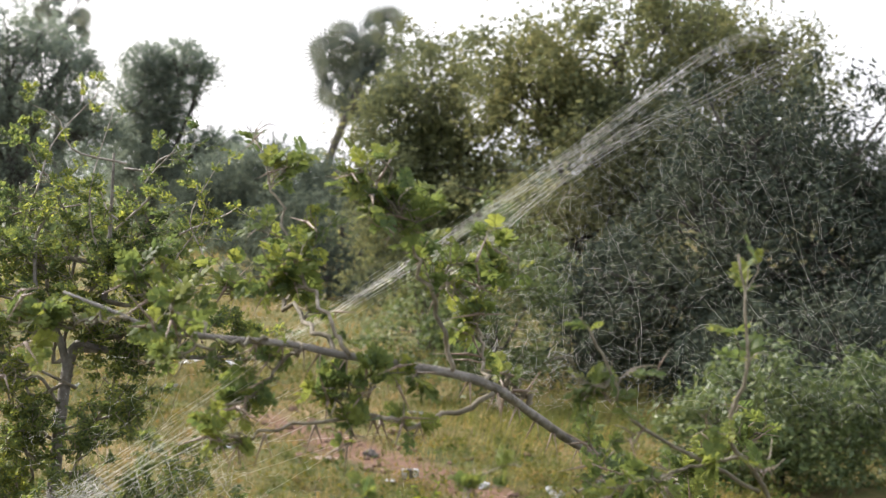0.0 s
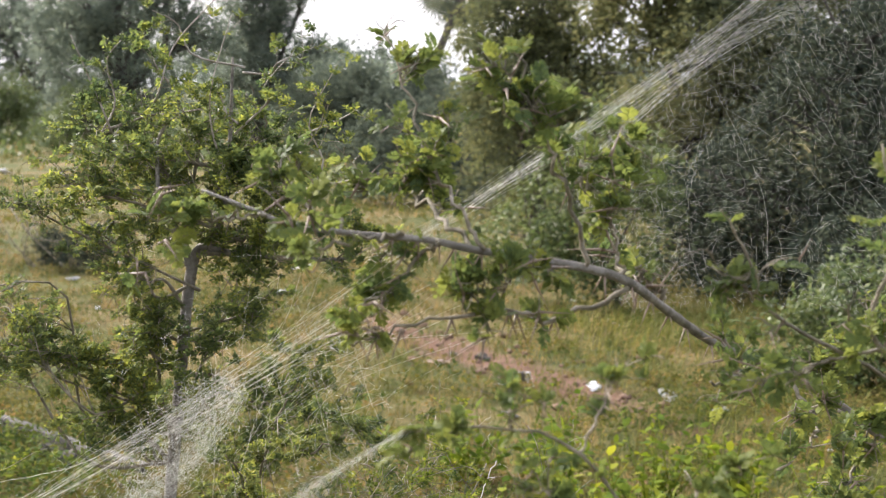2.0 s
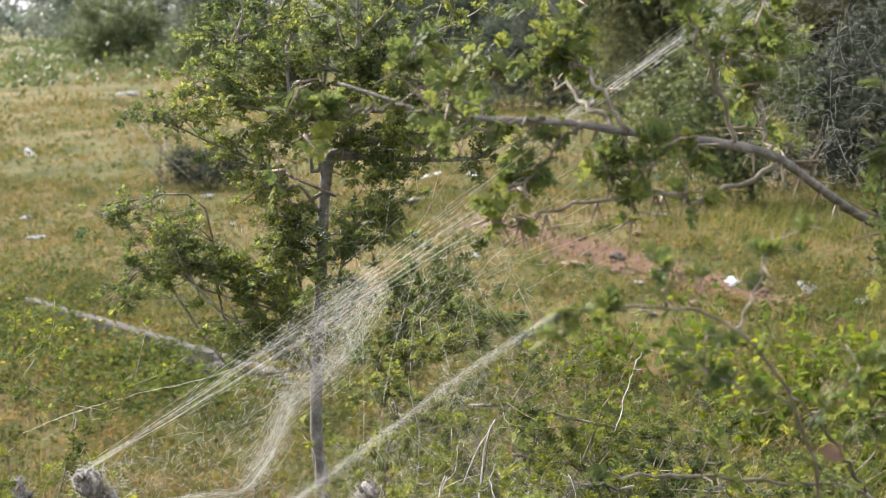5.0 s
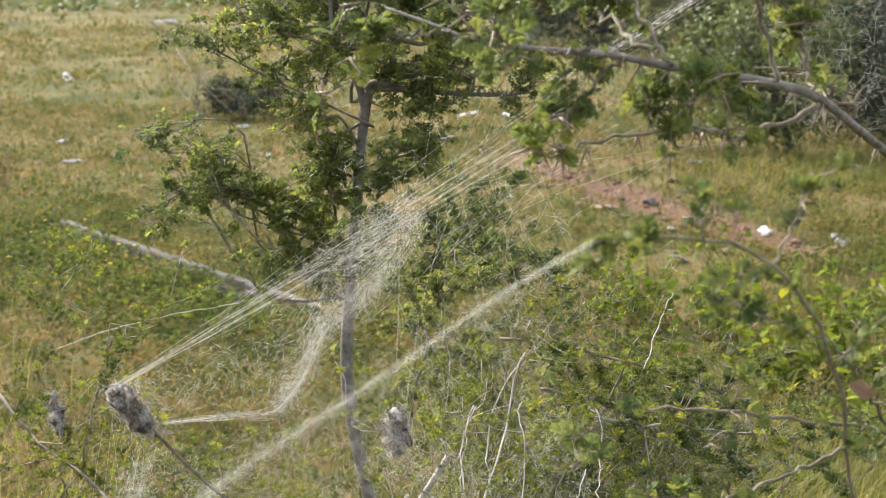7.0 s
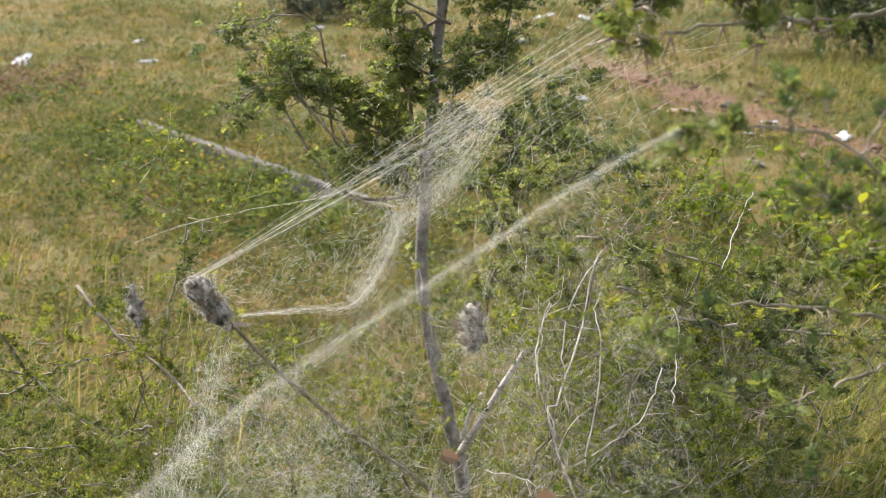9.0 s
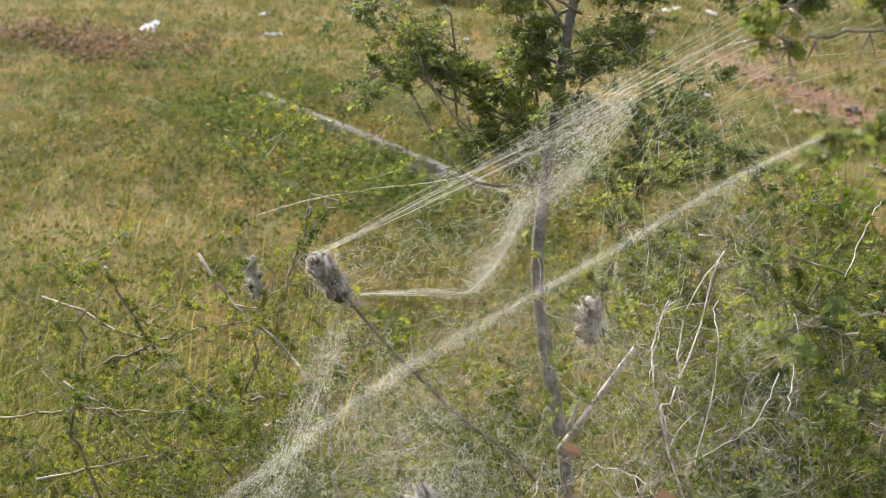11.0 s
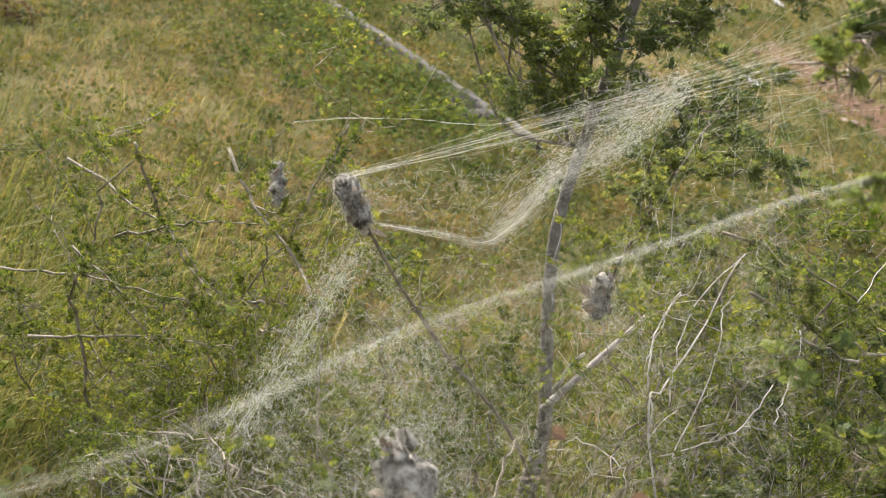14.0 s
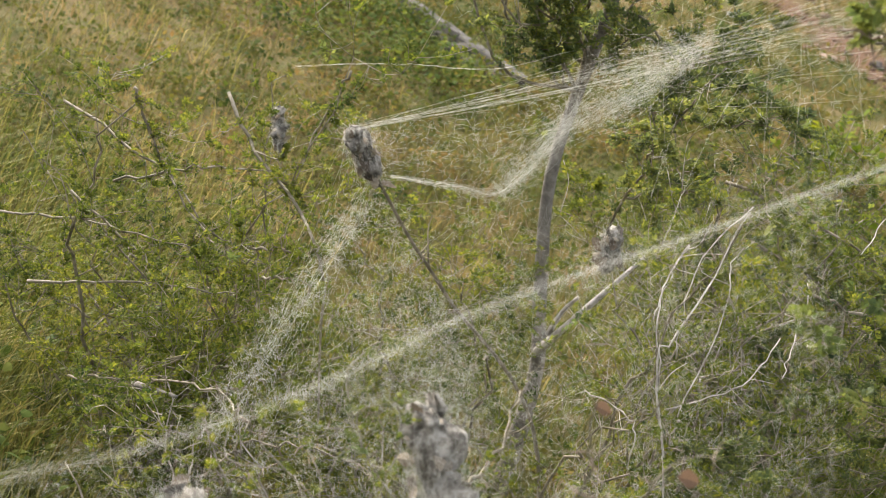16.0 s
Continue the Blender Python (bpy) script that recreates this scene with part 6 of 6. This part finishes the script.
def grass():
    g = np.random.default_rng(141)
    short = Pile()
    for n, per, y0, y1, x0, x1, h, w, sp in ((4200, 9, 2.6, 5.5, -3.4, 1.2, 0.09, 0.0018, 0.018), (7400, 8, 5.5, 9.5, -7.8, 1.9, 0.075, 0.0026, 0.024), (9500, 7, 9.5, 16, -8.5, 3.2, 0.07, 0.0036, 0.05), (6000, 7, 16, 30, -15, 5, 0.09, 0.007, 0.11), (3000, 9, 30, 60, -30, 8, 0.16, 0.018, 0.15), (3600, 6, -4, 2.6, -6, 5, 0.08, 0.0024, 0.03), (900, 6, 2.6, 6, 1.2, 4.5, 0.08, 0.0024, 0.03), (900, 6, 2.6, 6, -6.5, -3.4, 0.08, 0.0024, 0.03)):
        tufts(short, patchy(n, x0, x1, y0, y1, g), per, h, w, sp, g)
    tagged(new("field_grass", short.mesh("field_grass", GRASS, False)), "short patchy olive and straw grass", "grass", kind="stuff")
    tall = Pile()
    for n, cx, cy, sx, sy, h in ((4200, -2.2, 3.1, 0.42, 0.55, 0.32), (1500, -1.85, 2.5, 0.22, 0.3, 0.36), (900, -2.9, 4.6, 0.8, 0.8, 0.24), (900, -1.55, 2.2, 0.2, 0.25, 0.34), (3200, 0.05, 4.3, 0.35, 0.45, 0.34), (700, -0.9, 3.9, 0.7, 0.5, 0.2), (2200, 0.75, 11.7, 0.5, 0.9, 0.2), (700, -3.6, 6.2, 0.9, 0.7, 0.18), (1200, 1.2, 7.6, 0.6, 0.8, 0.18)):
        xy = np.stack([g.normal(cx, sx, n), g.normal(cy, sy, n)], -1)
        xy = xy[(xy[:, 1] > 1.75)]
        blades(tall, xy, h, 0.0016, g, 0.8, (0.6, 0.1))
    tagged(new("tall_grass", tall.mesh("tall_grass", TALL_GRASS, False)), "tall straw-coloured and green grass clumps", "grass", kind="stuff")
    lv = Pile()
    for n, per, y0, y1, x0, x1, sp, hh, lf in ((3600, 22, 2.6, 5.5, -3.4, 1.2, 0.05, 0.11, 0.022), (5800, 22, 5.5, 9.5, -7.8, 1.9, 0.06, 0.11, 0.026), (2600, 18, 9.5, 16, -8.5, 3.2, 0.09, 0.07, 0.035), (1900, 16, 16, 30, -15, 5, 0.17, 0.10, 0.06)):
        herbs(lv, patchy(n, x0, x1, y0, y1, g, 1.3, 0.1), per, sp, hh, lf, g)
    tagged(new("ground_herbs", lv.mesh("ground_herbs", HERB, False)), "small creeping herbs in the turf", "herbs", kind="stuff")
    dry = Pile()
    for cx, cy, sx, sy, n in ((-6.0, 10.6, 0.5, 0.35, 90), (-5.2, 10.0, 0.3, 0.25, 45), (-4.35, 6.35, 0.14, 0.12, 26), (-7.0, 9.6, 0.5, 0.4, 40)):
        herbs(dry, np.stack([g.normal(cx, sx, n), g.normal(cy, sy, n)], -1), 24, 0.07, 0.12, 0.04, g)
    tagged(new("dry_brush", dry.mesh("dry_brush", DRY_HERB, False)), "withered brown brush lying in the field", "brush", kind="stuff")


grass()


twig_group("dry_stalk", [
    ([(-0.16, 1.32, 0.0), (-0.20, 1.15, 0.75), (-0.215, 1.0, 1.20), (-0.198, 0.99, 1.238)], 0.0016),
    ([(-0.20, 1.15, 0.75), (-0.255, 1.06, 1.12), (-0.268, 1.03, 1.247)], 0.0013)],
    206, DARK_TWIG, "thin dry brown stalk with caught leaves", (-0.16, 1.32, 0.0), thorns=1, side=2, length=0.03)

twig_group("web_caught_twig", [
    ([(-0.60, 2.95, 0.72), (-0.52, 2.7, 0.98), (-0.45, 2.5, 1.14), (-0.40, 2.36, 1.24)], 0.0026),
    ([(-0.52, 2.7, 0.98), (-0.50, 2.5, 1.10), (-0.53, 2.36, 1.19)], 0.0018),
    ([(-0.47, 2.56, 1.10), (-0.38, 2.45, 1.14), (-0.30, 2.38, 1.20)], 0.0018),
    ([(-0.55, 2.8, 0.88), (-0.44, 2.6, 0.98), (-0.34, 2.45, 1.02)], 0.002)],
    207, DARK_TWIG, "crooked brown twigs tangled in silk", (-0.60, 2.95, 0.72), 280, 0.02, 6, 11, 0.09, SHADED_LEAF)
